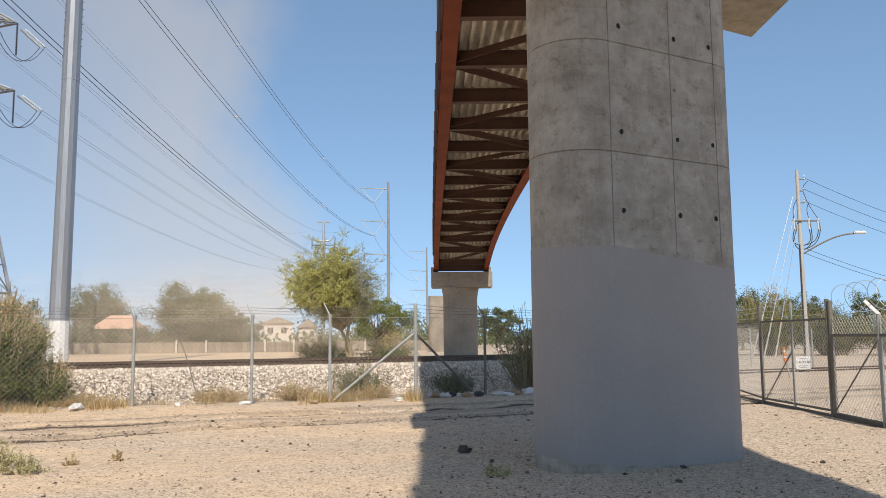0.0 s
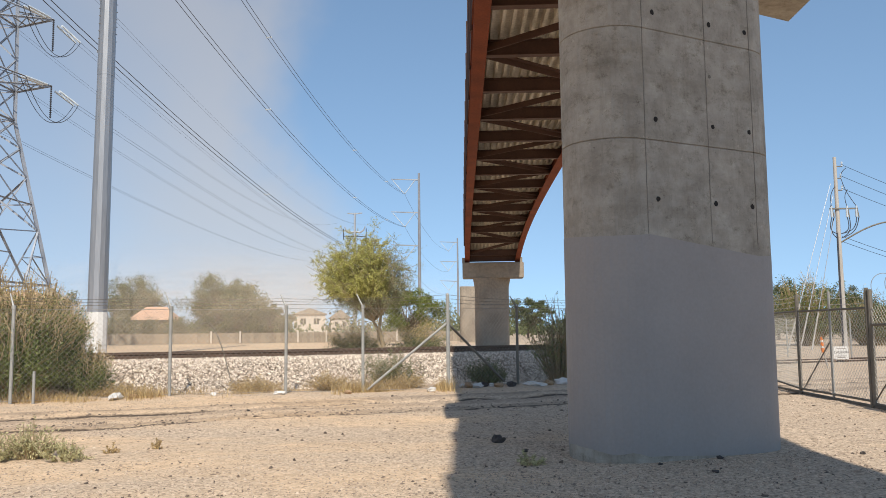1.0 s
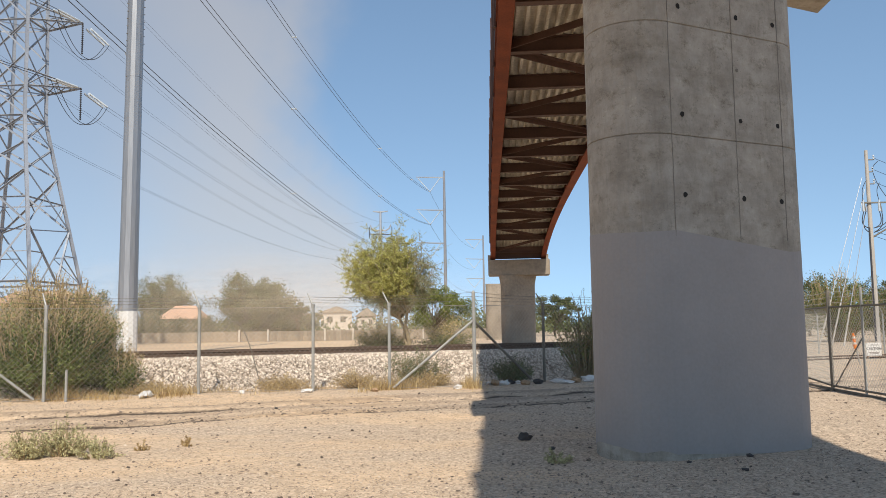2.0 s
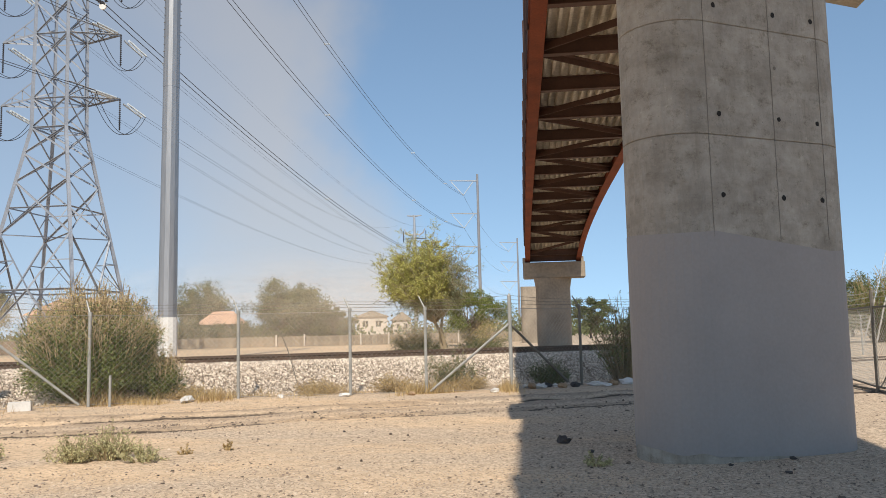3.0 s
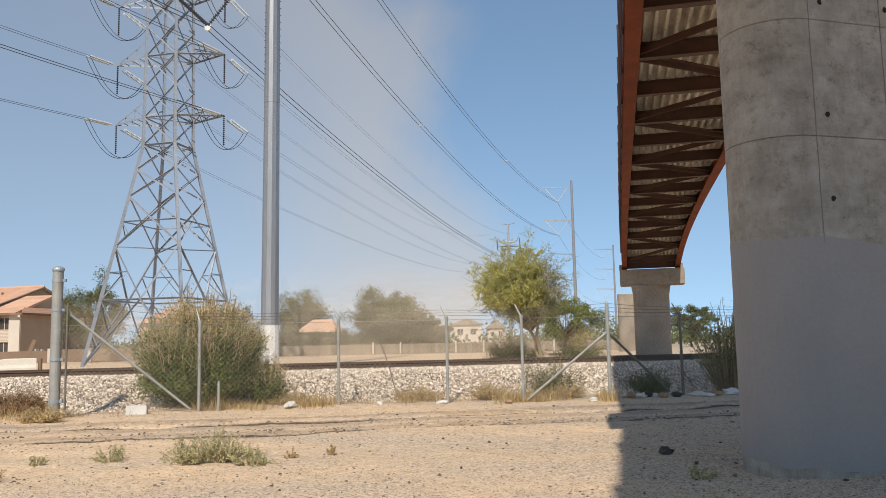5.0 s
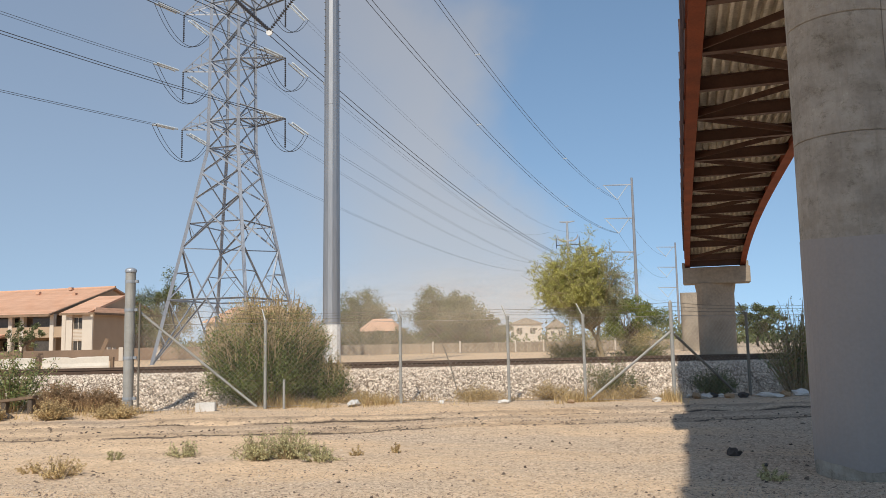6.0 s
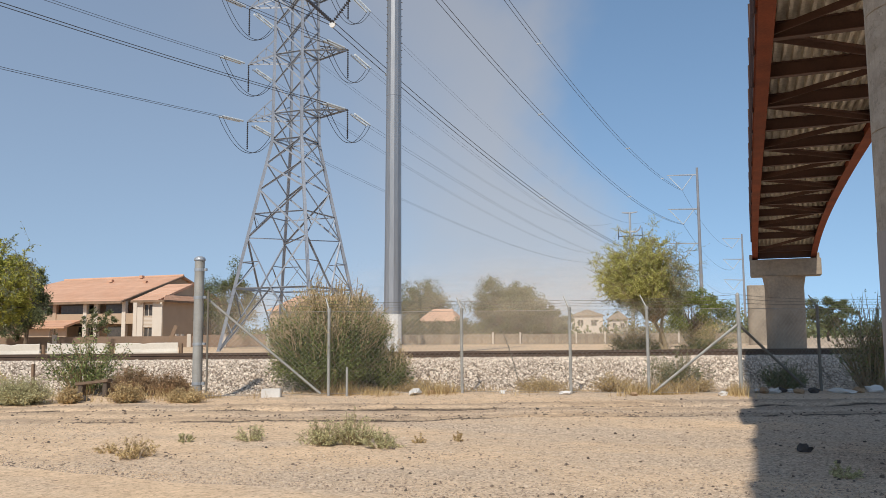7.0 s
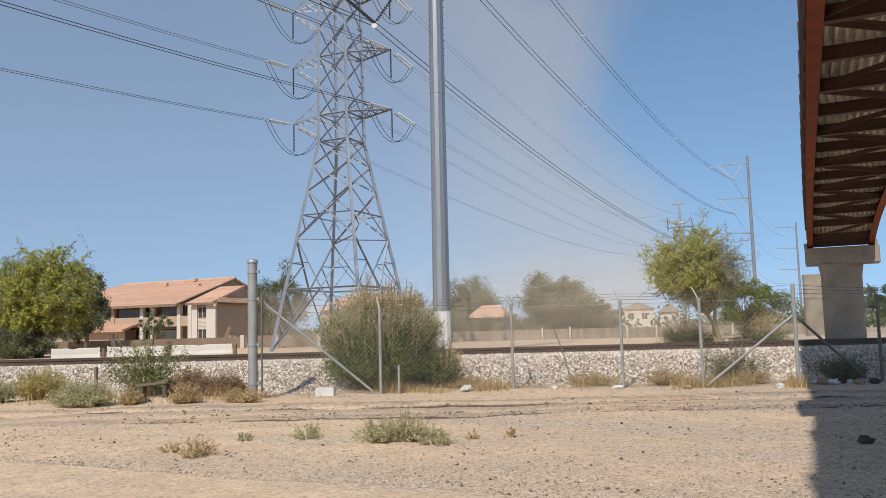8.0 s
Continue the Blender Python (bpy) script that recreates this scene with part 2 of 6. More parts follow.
TIE = material("weathered timber sleeper", (0.13, 0.10, 0.075), (0.06, 0.048, 0.038), 0.95, scale=3, fine=30, random_part=0.3)
STONE = material("pale ballast stone", (0.82, 0.70, 0.57), (0.36, 0.28, 0.21), 0.9, scale=3, fine=30, bump=0.0, random_part=0.8, island=True, spread=0.6)
DARK_PEBBLE = material("dark loose stone", (0.24, 0.18, 0.135), (0.085, 0.064, 0.05), 0.95, random_part=0.8, island=True, spread=0.7, bump=0)
BALLAST_BED = material("dusty ballast bed", (0.26, 0.195, 0.14), (0.10, 0.075, 0.055), 0.95, scale=6, fine=18, bump=0.6)
PEBBLE = material("loose gravel", (0.54, 0.43, 0.32), (0.19, 0.14, 0.105), 0.95, random_part=0.8, island=True, spread=0.7, bump=0)
INSULATOR = material("grey glass insulator", (0.52, 0.56, 0.58), (0.36, 0.40, 0.43), 0.25, scale=5, bump=0)
DARK_INSULATOR = material("dark porcelain insulator", (0.06, 0.06, 0.07), (0.04, 0.04, 0.045), 0.3, bump=0)
BARK = material("grey-brown bark", (0.20, 0.15, 0.105), (0.10, 0.075, 0.055), 0.95, scale=5, fine=40, bump=0.4, stretch=(1, 1, 0.3))
PALE_BARK = material("pale green-brown bark", (0.36, 0.29, 0.18), (0.2, 0.155, 0.095), 0.9, scale=4, fine=30, bump=0.2)
LEAF_YELLOW = material("yellow-green leaf", (0.60, 0.56, 0.17), (0.27, 0.27, 0.085), 0.7, scale=0.6, fine=3, bump=0, random_part=0.6, island=True, translucent=0.3)
LEAF_GREEN = material("green leaf", (0.27, 0.285, 0.075), (0.10, 0.125, 0.035), 0.7, scale=0.6, fine=3, bump=0, random_part=0.6, island=True, translucent=0.25)
LEAF_MESQUITE = material("bright mesquite leaf", (0.62, 0.58, 0.13), (0.27, 0.28, 0.06), 0.7, scale=0.6, fine=3, bump=0, random_part=0.6, island=True, translucent=0.4)
LEAF_SAGE = material("pale sage leaf", (0.36, 0.38, 0.20), (0.15, 0.17, 0.085), 0.75, scale=0.6, fine=3, bump=0, random_part=0.6, island=True, translucent=0.25)
LEAF_DARK = material("dusty olive leaf", (0.20, 0.215, 0.095), (0.07, 0.082, 0.036), 0.75, scale=0.4, fine=2, bump=0, random_part=0.6, island=True, translucent=0.2)
LEAF_BUSH = material("olive bush leaf", (0.28, 0.315, 0.105), (0.055, 0.08, 0.032), 0.75, scale=1.0, fine=5, bump=0, random_part=0.6, island=True, translucent=0.2)
LEAF_GREY = material("grey-green weed leaf", (0.60, 0.54, 0.29), (0.28, 0.26, 0.13), 0.8, scale=2, fine=6, bump=0, random_part=0.6, island=True, translucent=0.2)
STRAW_GREEN = material("dry tan-green tip", (0.68, 0.51, 0.25), (0.26, 0.20, 0.085), 0.85, scale=1.5, fine=5, bump=0, random_part=0.6, island=True, translucent=0.2)
LEAF_RUSSET = material("russet dry brush", (0.40, 0.25, 0.135), (0.16, 0.10, 0.055), 0.85, scale=2, fine=6, bump=0, random_part=0.6, island=True, translucent=0.15)
STRAW = material("dry straw", (0.64, 0.475, 0.235), (0.34, 0.235, 0.115), 0.9, scale=2, fine=6, bump=0, random_part=0.6, island=True, translucent=0.2)
PALE_TWIG = material("pale dry twig", (0.66, 0.50, 0.31), (0.40, 0.29, 0.17), 0.9, scale=3, fine=20, bump=0)
TWIG = material("tan twig", (0.42, 0.31, 0.17), (0.19, 0.14, 0.085), 0.9, scale=3, fine=20, bump=0)
TILE_ROOF = material("terracotta roof tile", (0.62, 0.375, 0.25), (0.46, 0.265, 0.17), 0.85, scale=0.8, fine=8, bump=0.3, random_part=0.3)
STUCCO = material("beige stucco", (0.44, 0.325, 0.225), (0.37, 0.27, 0.185), 0.95, scale=0.8, fine=15, bump=0.15)
STUCCO_PALE = material("pale stucco", (0.62, 0.55, 0.46), (0.53, 0.46, 0.38), 0.95, scale=0.8, fine=15, bump=0.15)
GLASS_DARK = material("dark window glass", (0.10, 0.085, 0.07), (0.04, 0.035, 0.03), 0.22, spec=0.35, bump=0)
BROWN_BLOCK = material("brown concrete block", (0.30, 0.21, 0.145), (0.20, 0.14, 0.10), 0.95, scale=0.8, fine=12, bump=0.2)
LEAF_GOLD = material("golden brush leaf", (0.64, 0.52, 0.17), (0.30, 0.25, 0.085), 0.8, scale=1, fine=5, bump=0, random_part=0.6, island=True, translucent=0.25)
BARRIER = material("cast concrete barrier", (0.68, 0.62, 0.52), (0.50, 0.44, 0.36), 0.9, scale=1.2, fine=12, bump=0.25)
WOOD = material("weathered plank", (0.30, 0.20, 0.13), (0.13, 0.09, 0.06), 0.9, scale=2, fine=25, random_part=0.3)
BOARD = material("sun-bleached board", (0.36, 0.30, 0.22), (0.24, 0.19, 0.14), 0.95, scale=1, fine=12, random_part=0.3)
PLASTIC_WHITE = material("white litter", (0.70, 0.67, 0.62), (0.48, 0.45, 0.41), 0.6, bump=0.1)
CARDBOARD = material("faded brown card", (0.42, 0.28, 0.16), (0.25, 0.165, 0.10), 0.9, scale=6, fine=30, bump=0.2)
ORANGE = material("orange plastic", (0.75, 0.22, 0.04), (0.6, 0.16, 0.03), 0.5, bump=0)
ROCK = material("dark rock", (0.10, 0.085, 0.075), (0.05, 0.043, 0.04), 0.9, scale=8, fine=40, bump=0.5)

JOINT = material("dark joint", (0.30, 0.265, 0.22), (0.10, 0.085, 0.07), 0.95, bump=0)
HOLE = material("tie hole shade", (0.03, 0.027, 0.024), (0.02, 0.018, 0.016), 0.95, bump=0)

TURN, TRACK_X, TRACK_Y = radians(23.5), -3.6, 24.6      # the tracks' heading and a point of the near rail


def ground_material():
    mt = bpy.data.materials.new("dusty desert ground")
    mt.use_nodes = True
    nt = mt.node_tree
    bsdf = nt.nodes["Principled BSDF"]
    geo = nt.nodes.new("ShaderNodeNewGeometry")

    def tex(scale, detail=6.0, rough=0.55):
        n = nt.nodes.new("ShaderNodeTexNoise")
        n.inputs["Scale"].default_value, n.inputs["Detail"].default_value, n.inputs["Roughness"].default_value = scale, detail, rough
        nt.links.new(geo.outputs["Position"], n.inputs["Vector"])
        return n.outputs["Fac"]

    def ramp(fac, stops):
        r = nt.nodes.new("ShaderNodeValToRGB")
        e = r.color_ramp.elements
        while len(e) < len(stops):
            e.new(0.5)
        for i, (p, c) in enumerate(stops):
            e[i].position, e[i].color = p, (*c, 1)
        nt.links.new(fac, r.inputs[0])
        return r.outputs[0]

    def mix(fac, a, b, mode="MIX"):
        n = nt.nodes.new("ShaderNodeMix")
        n.data_type, n.blend_type = "RGBA", mode
        if isinstance(fac, float):
            n.inputs[0].default_value = fac
        else:
            nt.links.new(fac, n.inputs[0])
        for i, v in ((6, a), (7, b)):
            if isinstance(v, tuple):
                n.inputs[i].default_value = (*v, 1)
            else:
                nt.links.new(v, n.inputs[i])
        return n.outputs[2]

    def turned(scale):
        m = nt.nodes.new("ShaderNodeMapping")
        m.inputs["Rotation"].default_value, m.inputs["Scale"].default_value = (0, 0, radians(-23.5)), scale
        nt.links.new(geo.outputs["Position"], m.inputs["Vector"])
        return m.outputs[0]

    def op(kind, a, b=None, c=None):
        n = nt.nodes.new("ShaderNodeMath")
        n.operation = kind
        for i, v in enumerate((a, b, c)):
            if isinstance(v, (int, float)):
                n.inputs[i].default_value = v
            elif v is not None:
                nt.links.new(v, n.inputs[i])
        return n.outputs[0]

    sand = ramp(tex(1.9), [(0.3, (0.585, 0.42, 0.272)), (0.7, (0.745, 0.545, 0.36))])
    worn = ramp(tex(26), [(0.36, (0.40, 0.308, 0.225)), (0.64, (0.70, 0.548, 0.40))])
    pn = nt.nodes.new("ShaderNodeTexNoise")
    pn.inputs["Scale"].default_value, pn.inputs["Detail"].default_value, pn.inputs["Roughness"].default_value = 1.0, 7.0, 0.62
    nt.links.new(turned((0.22, 0.5, 1)), pn.inputs["Vector"])
    sx = nt.nodes.new("ShaderNodeSeparateXYZ")
    nt.links.new(geo.outputs["Position"], sx.inputs[0])
    lean = op("MINIMUM", op("MAXIMUM", op("MULTIPLY", op("ADD", sx.outputs["X"], 7.5), 0.022), -0.12), 0.14)
    patch = ramp(op("ADD", pn.outputs["Fac"], lean), [(0.40, (0, 0, 0)), (0.60, (1, 1, 1))])
    base = mix(patch, sand, worn)
    # grit: dark and pale grains
    vor = nt.nodes.new("ShaderNodeTexVoronoi")
    vor.inputs["Scale"].default_value = 42
    nt.links.new(geo.outputs["Position"], vor.inputs["Vector"])
    grain = ramp(vor.outputs["Color"], [(0.0, (0.22, 0.20, 0.18)), (0.30, (0.92, 0.90, 0.88)), (0.75, (1.0, 1.0, 1.0)), (1.0, (1.25, 1.21, 1.15))])
    base = mix(0.75, base, grain, "MULTIPLY")
    grit = ramp(tex(9, 10.0, 0.8), [(0.36, (0.50, 0.48, 0.45)), (0.52, (1, 1, 1))])
    base = mix(0.6, base, grit, "MULTIPLY")
    # two broken tyre tracks of darker, packed earth
    st = nt.nodes.new("ShaderNodeSeparateXYZ")
    nt.links.new(turned((1, 1, 1)), st.inputs[0])
    wob = nt.nodes.new("ShaderNodeTexNoise")
    wob.inputs["Scale"].default_value, wob.inputs["Detail"].default_value, wob.inputs["Roughness"].default_value = 0.5, 9.0, 0.62
    nt.links.new(geo.outputs["Position"], wob.inputs["Vector"])
    d0 = -TRACK_X * math.sin(TURN) + TRACK_Y * math.cos(TURN)
    d = op("ADD", op("SUBTRACT", st.outputs["Y"], d0), op("MULTIPLY", op("SUBTRACT", wob.outputs["Fac"], 0.5), 0.9))
    for c, w_, k in ((-7.95, 0.075, 1.0), (-9.7, 0.06, 1.0), (-9.4, 0.26, 0.34), (-8.4, 0.3, 0.3), (-7.5, 0.2, 0.4)):
        g = op("EXPONENT", op("MULTIPLY", op("POWER", op("DIVIDE", op("SUBTRACT", d, c), w_), 2.0), -1.0))
        torn = ramp(tex(1.3 + k, 8.0, 0.75), [(0.37, (0, 0, 0)), (0.46, (1, 1, 1))])
        base = mix(op("MULTIPLY", op("MULTIPLY", g, k), torn), base, (0.07, 0.052, 0.04))
    nt.links.new(base, bsdf.inputs["Base Color"])
    bsdf.inputs["Roughness"].default_value = 0.95
    bsdf.inputs["Specular IOR Level"].default_value = 0.15
    bp = nt.nodes.new("ShaderNodeBump")
    bp.inputs["Strength"].default_value, bp.inputs["Distance"].default_value = 0.5, 0.03
    nt.links.new(tex(38, 5.0, 0.65), bp.inputs["Height"])
    nt.links.new(bp.outputs[0], bsdf.inputs["Normal"])
    return mt


GROUND = ground_material()

# ---- ground: one sheet out to the horizon ----
TU = Vector((math.cos(TURN), math.sin(TURN), 0))
TN = Vector((-math.sin(TURN), math.cos(TURN), 0))
TRACK_O = Vector((TRACK_X, TRACK_Y, 0))          # on the near rail
RAIL_TOP = 0.80


def across(x, y):
    """Distance beyond the near rail, square to the tracks."""
    return (x - TRACK_O.x) * TN.x + (y - TRACK_O.y) * TN.y


def smooth(a, b, x):
    k = min(1.0, max(0.0, (x - a) / (b - a)))
    return k * k * (3 - 2 * k)


def ground_z(x, y):
    d = across(x, y)
    z = -0.12 * smooth(14, 55, d)
    near = smooth(45, 18, math.hypot(x + 4, y - 12))
    z += near * (0.035 * noise.noise((x * 0.5, y * 0.5, 0)) + 0.012 * noise.noise((x * 2.3, y * 2.3, 3)))
    # shallow wheel ruts and a broken edge along the fence
    w = d + 0.35 * noise.noise((x * 0.25, 0, 5))
    for c, depth, width in ((-7.95, 0.06, 0.14), (-9.7, 0.05, 0.12), (-11.2, 0.02, 0.25)):
        ragged = max(0.0, min(1.0, 0.62 + 1.2 * noise.noise((x * 0.9, c, 1))))
        z -= near * depth * ragged * math.exp(-((w - c) / width) ** 2)
    z += near * 0.05 * math.exp(-((w + 7.4) / 0.35) ** 2)
    return z


def build_ground():
    def axis(lo, hi, fine_lo, fine_hi, step):
        vals = list(np.arange(fine_lo, fine_hi + 1e-6, step))
        s_, x = step, fine_hi
        while x < hi:
            s_ *= 1.35
            x += s_
            vals.append(x)
        s_, x = step, fine_lo
        while x > lo:
            s_ *= 1.35
            x -= s_
            vals.insert(0, x)
        return vals
    xs, ys = axis(-2500, 2500, -20, 6, 0.13), axis(-600, 3000, 5, 22, 0.11)
    nx = len(xs)
    sh = Shape()
    sh.v = [(x, y, ground_z(x, y)) for y in ys for x in xs]
    sh.f = [(j * nx + i, j * nx + i + 1, (j + 1) * nx + i + 1, (j + 1) * nx + i) for j in range(len(ys) - 1) for i in range(nx - 1)]
    sh.m = [0] * len(sh.f)
    return solid("ground", sh, GROUND, "dusty tan desert ground of sand and worn asphalt", "ground", kind="structure", smooth=True)


build_ground()


# ---- railway: ballast bed, stones, sleepers, rails ----
def track_frame(s, d=0.0, z=0.0):
    p = TRACK_O + TU * s + TN * d
    return Matrix(((TU.x, TN.x, 0, p.x), (TU.y, TN.y, 0, p.y), (0, 0, 1, z), (0, 0, 0, 1)))


def bed_z(d):
    """Height of the ballast at distance d beyond the near rail."""
    if d < -1.0:
        return 0.66 * smooth(-3.9, -1.0, d) - 0.04
    if d > 2.4:
        return 0.66 * smooth(5.2, 2.4, d) - 0.08
    return 0.62


def sink(s_):
    """The bank runs down to street level at the crossing."""
    return smooth(5.0, 9.5, s_)


def build_railway():
    bed = Shape()
    ds = list(np.linspace(-4.0, 5.4, 36))
    ss = list(np.arange(-75, 90, 0.6))
    n = len(ds)
    for s_ in ss:
        for d in ds:
            p = TRACK_O + TU * s_ + TN * d
            bed.v.append((p.x, p.y, bed_z(d) * (1 - sink(s_)) - 0.05 * sink(s_) + 0.03 * noise.noise((s_ * 1.1, d * 1.1, 0)) + min(0.0, ground_z(p.x, p.y))))
    bed.f = [(j * n + i + 1, j * n + i, (j + 1) * n + i, (j + 1) * n + i + 1) for j in range(len(ss) - 1) for i in range(n - 1)]
    bed.m = [0] * len(bed.f)
    solid("ballast_bed", bed, BALLAST_BED, "dusty raised ballast bed under the railway", "ballast", kind="structure", smooth=True)

    # loose stones over the bank and its foot
    rng = np.random.default_rng(3)
    count = 95000
    s_ = rng.uniform(-31, 8, count)
    d = rng.uniform(-4.15, -0.1, count)
    keep = rng.uniform(0, 1, count) < np.clip((d + 4.25) / 0.75, 0.1, 1.0)
    s_, d = s_[keep], d[keep]
    base = np.array([[1, 0, 0], [-1, 0, 0], [0, 1, 0], [0, -1, 0], [0, 0, 1], [0, 0, -1]], float)
    corner = np.array([[a, b, c] for a in (-1, 1) for b in (-1, 1) for c in (-1, 1)], float) * 0.62
    faces = [(0, 2, 4), (2, 1, 4), (1, 3, 4), (3, 0, 4), (2, 0, 5), (1, 2, 5), (3, 1, 5), (0, 3, 5)]
    sh = Shape()
    for a, b in zip(s_, d):
        size = 0.017 + 0.024 * rng.uniform(0, 1) ** 1.6
        p = TRACK_O + TU * float(a) + TN * float(b)
        q = (base + rng.normal(0, 0.22, (6, 3))) * size * rng.uniform(0.6, 1.25, 3)
        e = Euler(rng.uniform(0, 6.28, 3)).to_matrix()
        q = q @ np.array(e).T + np.array((p.x, p.y, bed_z(float(b)) * (1 - sink(float(a))) + size * 0.45))
        sh.add(q.tolist(), faces)
    solid("ballast_stones", sh, STONE, "pale crushed stones heaped along the railway bank", "ballast", kind="stuff")

    track = thing("railway_track", "rusty steel railway track on timber sleepers", "railway", kind="structure")
    prof = [(-0.07, 0), (0.07, 0), (0.07, 0.02), (0.012, 0.045), (0.012, 0.125), (0.036, 0.14), (0.036, 0.172), (-0.036, 0.172), (-0.036, 0.14), (-0.012, 0.125), (-0.012, 0.045), (-0.07, 0.02)]
    for d in (0.0, 1.5):
        sh = Shape()
        frames = []
        for k in (-75, 4.5, 5.5, 6.5, 7.5, 8.5, 9.5, 90):
            p = TRACK_O + TU * k + TN * d
            frames.append(Matrix(((TN.x, TU.x, 0, p.x), (TN.y, TU.y, 0, p.y), (0, 0, 1, RAIL_TOP - 0.172 - 0.74 * sink(k)), (0, 0, 0, 1))))
        sh.sweep(prof, frames)
        part("rail", sh, RAIL_STEEL, track)
    sleeper = Shape().box(0, 0, 0, 0.23, 2.6, 0.18, bevel=0.012).mesh("sleeper", TIE)
    rnd = random.Random(5)
    for k in range(88):
        part("sleeper", sleeper, TIE, track, at=track_frame(-42 + 0.55 * k, 0.75 + rnd.uniform(-0.04, 0.04), RAIL_TOP - 0.172 - 0.088) @ pose(0, 0, 0, 0, 0, rnd.uniform(-1.5, 1.5)))


build_railway()


# ---- footbridge: near pier, far pier, deck ----
def axis_x(y):
    return -1.57 - 0.0225 * (y - 14.8) + 0.205 * smooth(12.0, 5.0, y) - 0.012 * max(0.0, 4.0 - y)


def girder_z(y):
    """Underside of the girders."""
    k = (y - 21.8) / 34.5
    return 7.79 - 1.46 * abs(k) ** 3.2 - (0.5 * k ** 10 if k > 0 else 0.0)


def stadium(length, r, n=14, grow=0.0):
    r, pts = r + grow, []
    for i in range(n + 1):
        a = math.pi / 2 + math.pi * i / n
        pts.append((-length / 2 + r * math.cos(a), r * math.sin(a)))
    for i in range(n + 1):
        a = -math.pi / 2 + math.pi * i / n
        pts.append((length / 2 + r * math.cos(a), r * math.sin(a)))
    return pts


def loft(sh, rings):
    k = len(rings[0])
    verts = [p for ring in rings for p in ring]
    faces = [(j * k + i, j * k + (i + 1) % k, (j + 1) * k + (i + 1) % k, (j + 1) * k + i) for j in range(len(rings) - 1) for i in range(k)]
    faces += [tuple(range(k - 1, -1, -1)), tuple(range((len(rings) - 1) * k, len(rings) * k))]
    return sh.add(verts, faces)


def near_pier():
    pier = thing("bridge_pier", "tall rounded concrete bridge pier, lower half painted grey", "bridge pier", (-1.295, 9.19, 0), 30.0)
    L, R = 1.604, 0.547
    sh = Shape()
    levels = [-0.3, 0.0, 1.2, 2.2, 3.332, 3.34, 3.348, 4.542, 4.55, 4.558, 5.66]
    loft(sh, [[(x, y, z) for x, y in stadium(L, R, grow=-0.014 if z in (3.34, 4.55) else 0.0)] for z in levels])
    shaft = part("shaft", sh, CONCRETE, pier, smooth=False)
    # the coat of grey paint, with a wavering upper edge
    pts = stadium(L, R, 20, grow=0.004)
    top, bot = [], []
    for x, y in pts:
        t = 2.33 + 0.035 * noise.noise((x * 2.1, y * 2.1, 0.3)) + (0.05 * smooth(-0.85, -0.6, x) - 0.21 * smooth(-0.35, 0.15, x) if y < 0 else 0)
        top.append((x, y, t))
        bot.append((x, y, -0.04 + 0.17 * smooth(-0.25, -1.0, x) * (0.8 + 0.5 * noise.noise((x * 4, 2, 1))) + 0.03 * noise.noise((x * 3, y * 3, 7))))
    k = len(pts)
    part("paint_coat", Shape().add(bot + top, [(i, (i + 1) % k, k + (i + 1) % k, k + i) for i in range(k)]), PAINT, pier, "flat blue-grey paint with a wavering upper edge", smooth=False)
    # form joints on the flat face and the round tie holes
    for x in (-0.80, 0.10, 0.80):
        sh = Shape()
        for k in range(24):
            z0, z1 = 2.27 + 3.38 * k / 24, 2.27 + 3.38 * (k + 1) / 24
            wob = 0.006 * noise.noise((x * 9, k * 0.9, 2))
            sh.box(x + wob, -R + 0.002, (z0 + z1) / 2, 0.006 + 0.006 * abs(noise.noise((x, k * 1.7, 5))), 0.012, z1 - z0)
        part("form_joint", sh, JOINT, pier)
    for x in (-0.65, 0.18, 0.74):
        for z in (2.71, 3.57, 4.74):
            rim = [(x + (0.026 + 0.009 * noise.noise((a, x * 5, z * 5))) * math.cos(a), (0.028 + 0.012 * noise.noise((a, z * 3, x * 3))) * math.sin(a) + z) for a in (2 * math.pi * k / 14 for k in range(14))]
            hole = Shape().add([(px_, -R - 0.004, pz) for px_, pz in rim] + [(px_, -R + 0.02, pz) for px_, pz in rim], [tuple(range(14)), tuple(range(27, 13, -1))] + [(k, 14 + k, 14 + (k + 1) % 14, (k + 1) % 14) for k in range(14)])
            part("tie_hole", hole, HOLE, pier)
    part("plugged_hole", Shape().tube((0.16, -R - 0.004, 4.14), (0.16, -R + 0.02, 4.14), 0.02, n=12), JOINT, pier)
    # skewed cap whose ends are cut along the bridge
    cap, bot, top = Shape(), [], []
    for x, dy in ((-3.57, -0.74), (0.955, -0.74), (0.955, 0.715), (-3.57, 0.715)):
        y = 9.19 + 0.577 * (x + 1.295) + dy
        bot.append((x, y, 5.655))
        top.append((x, y, 7.05))
    cap.add(bot + top, [(3, 2, 1, 0), (4, 5, 6, 7)] + [(i, (i + 1) % 4, 4 + (i + 1) % 4, 4 + i) for i in range(4)])
    part("cap_beam", cap, CONCRETE, pier, at=pier.matrix_basis.inverted())
    return pier


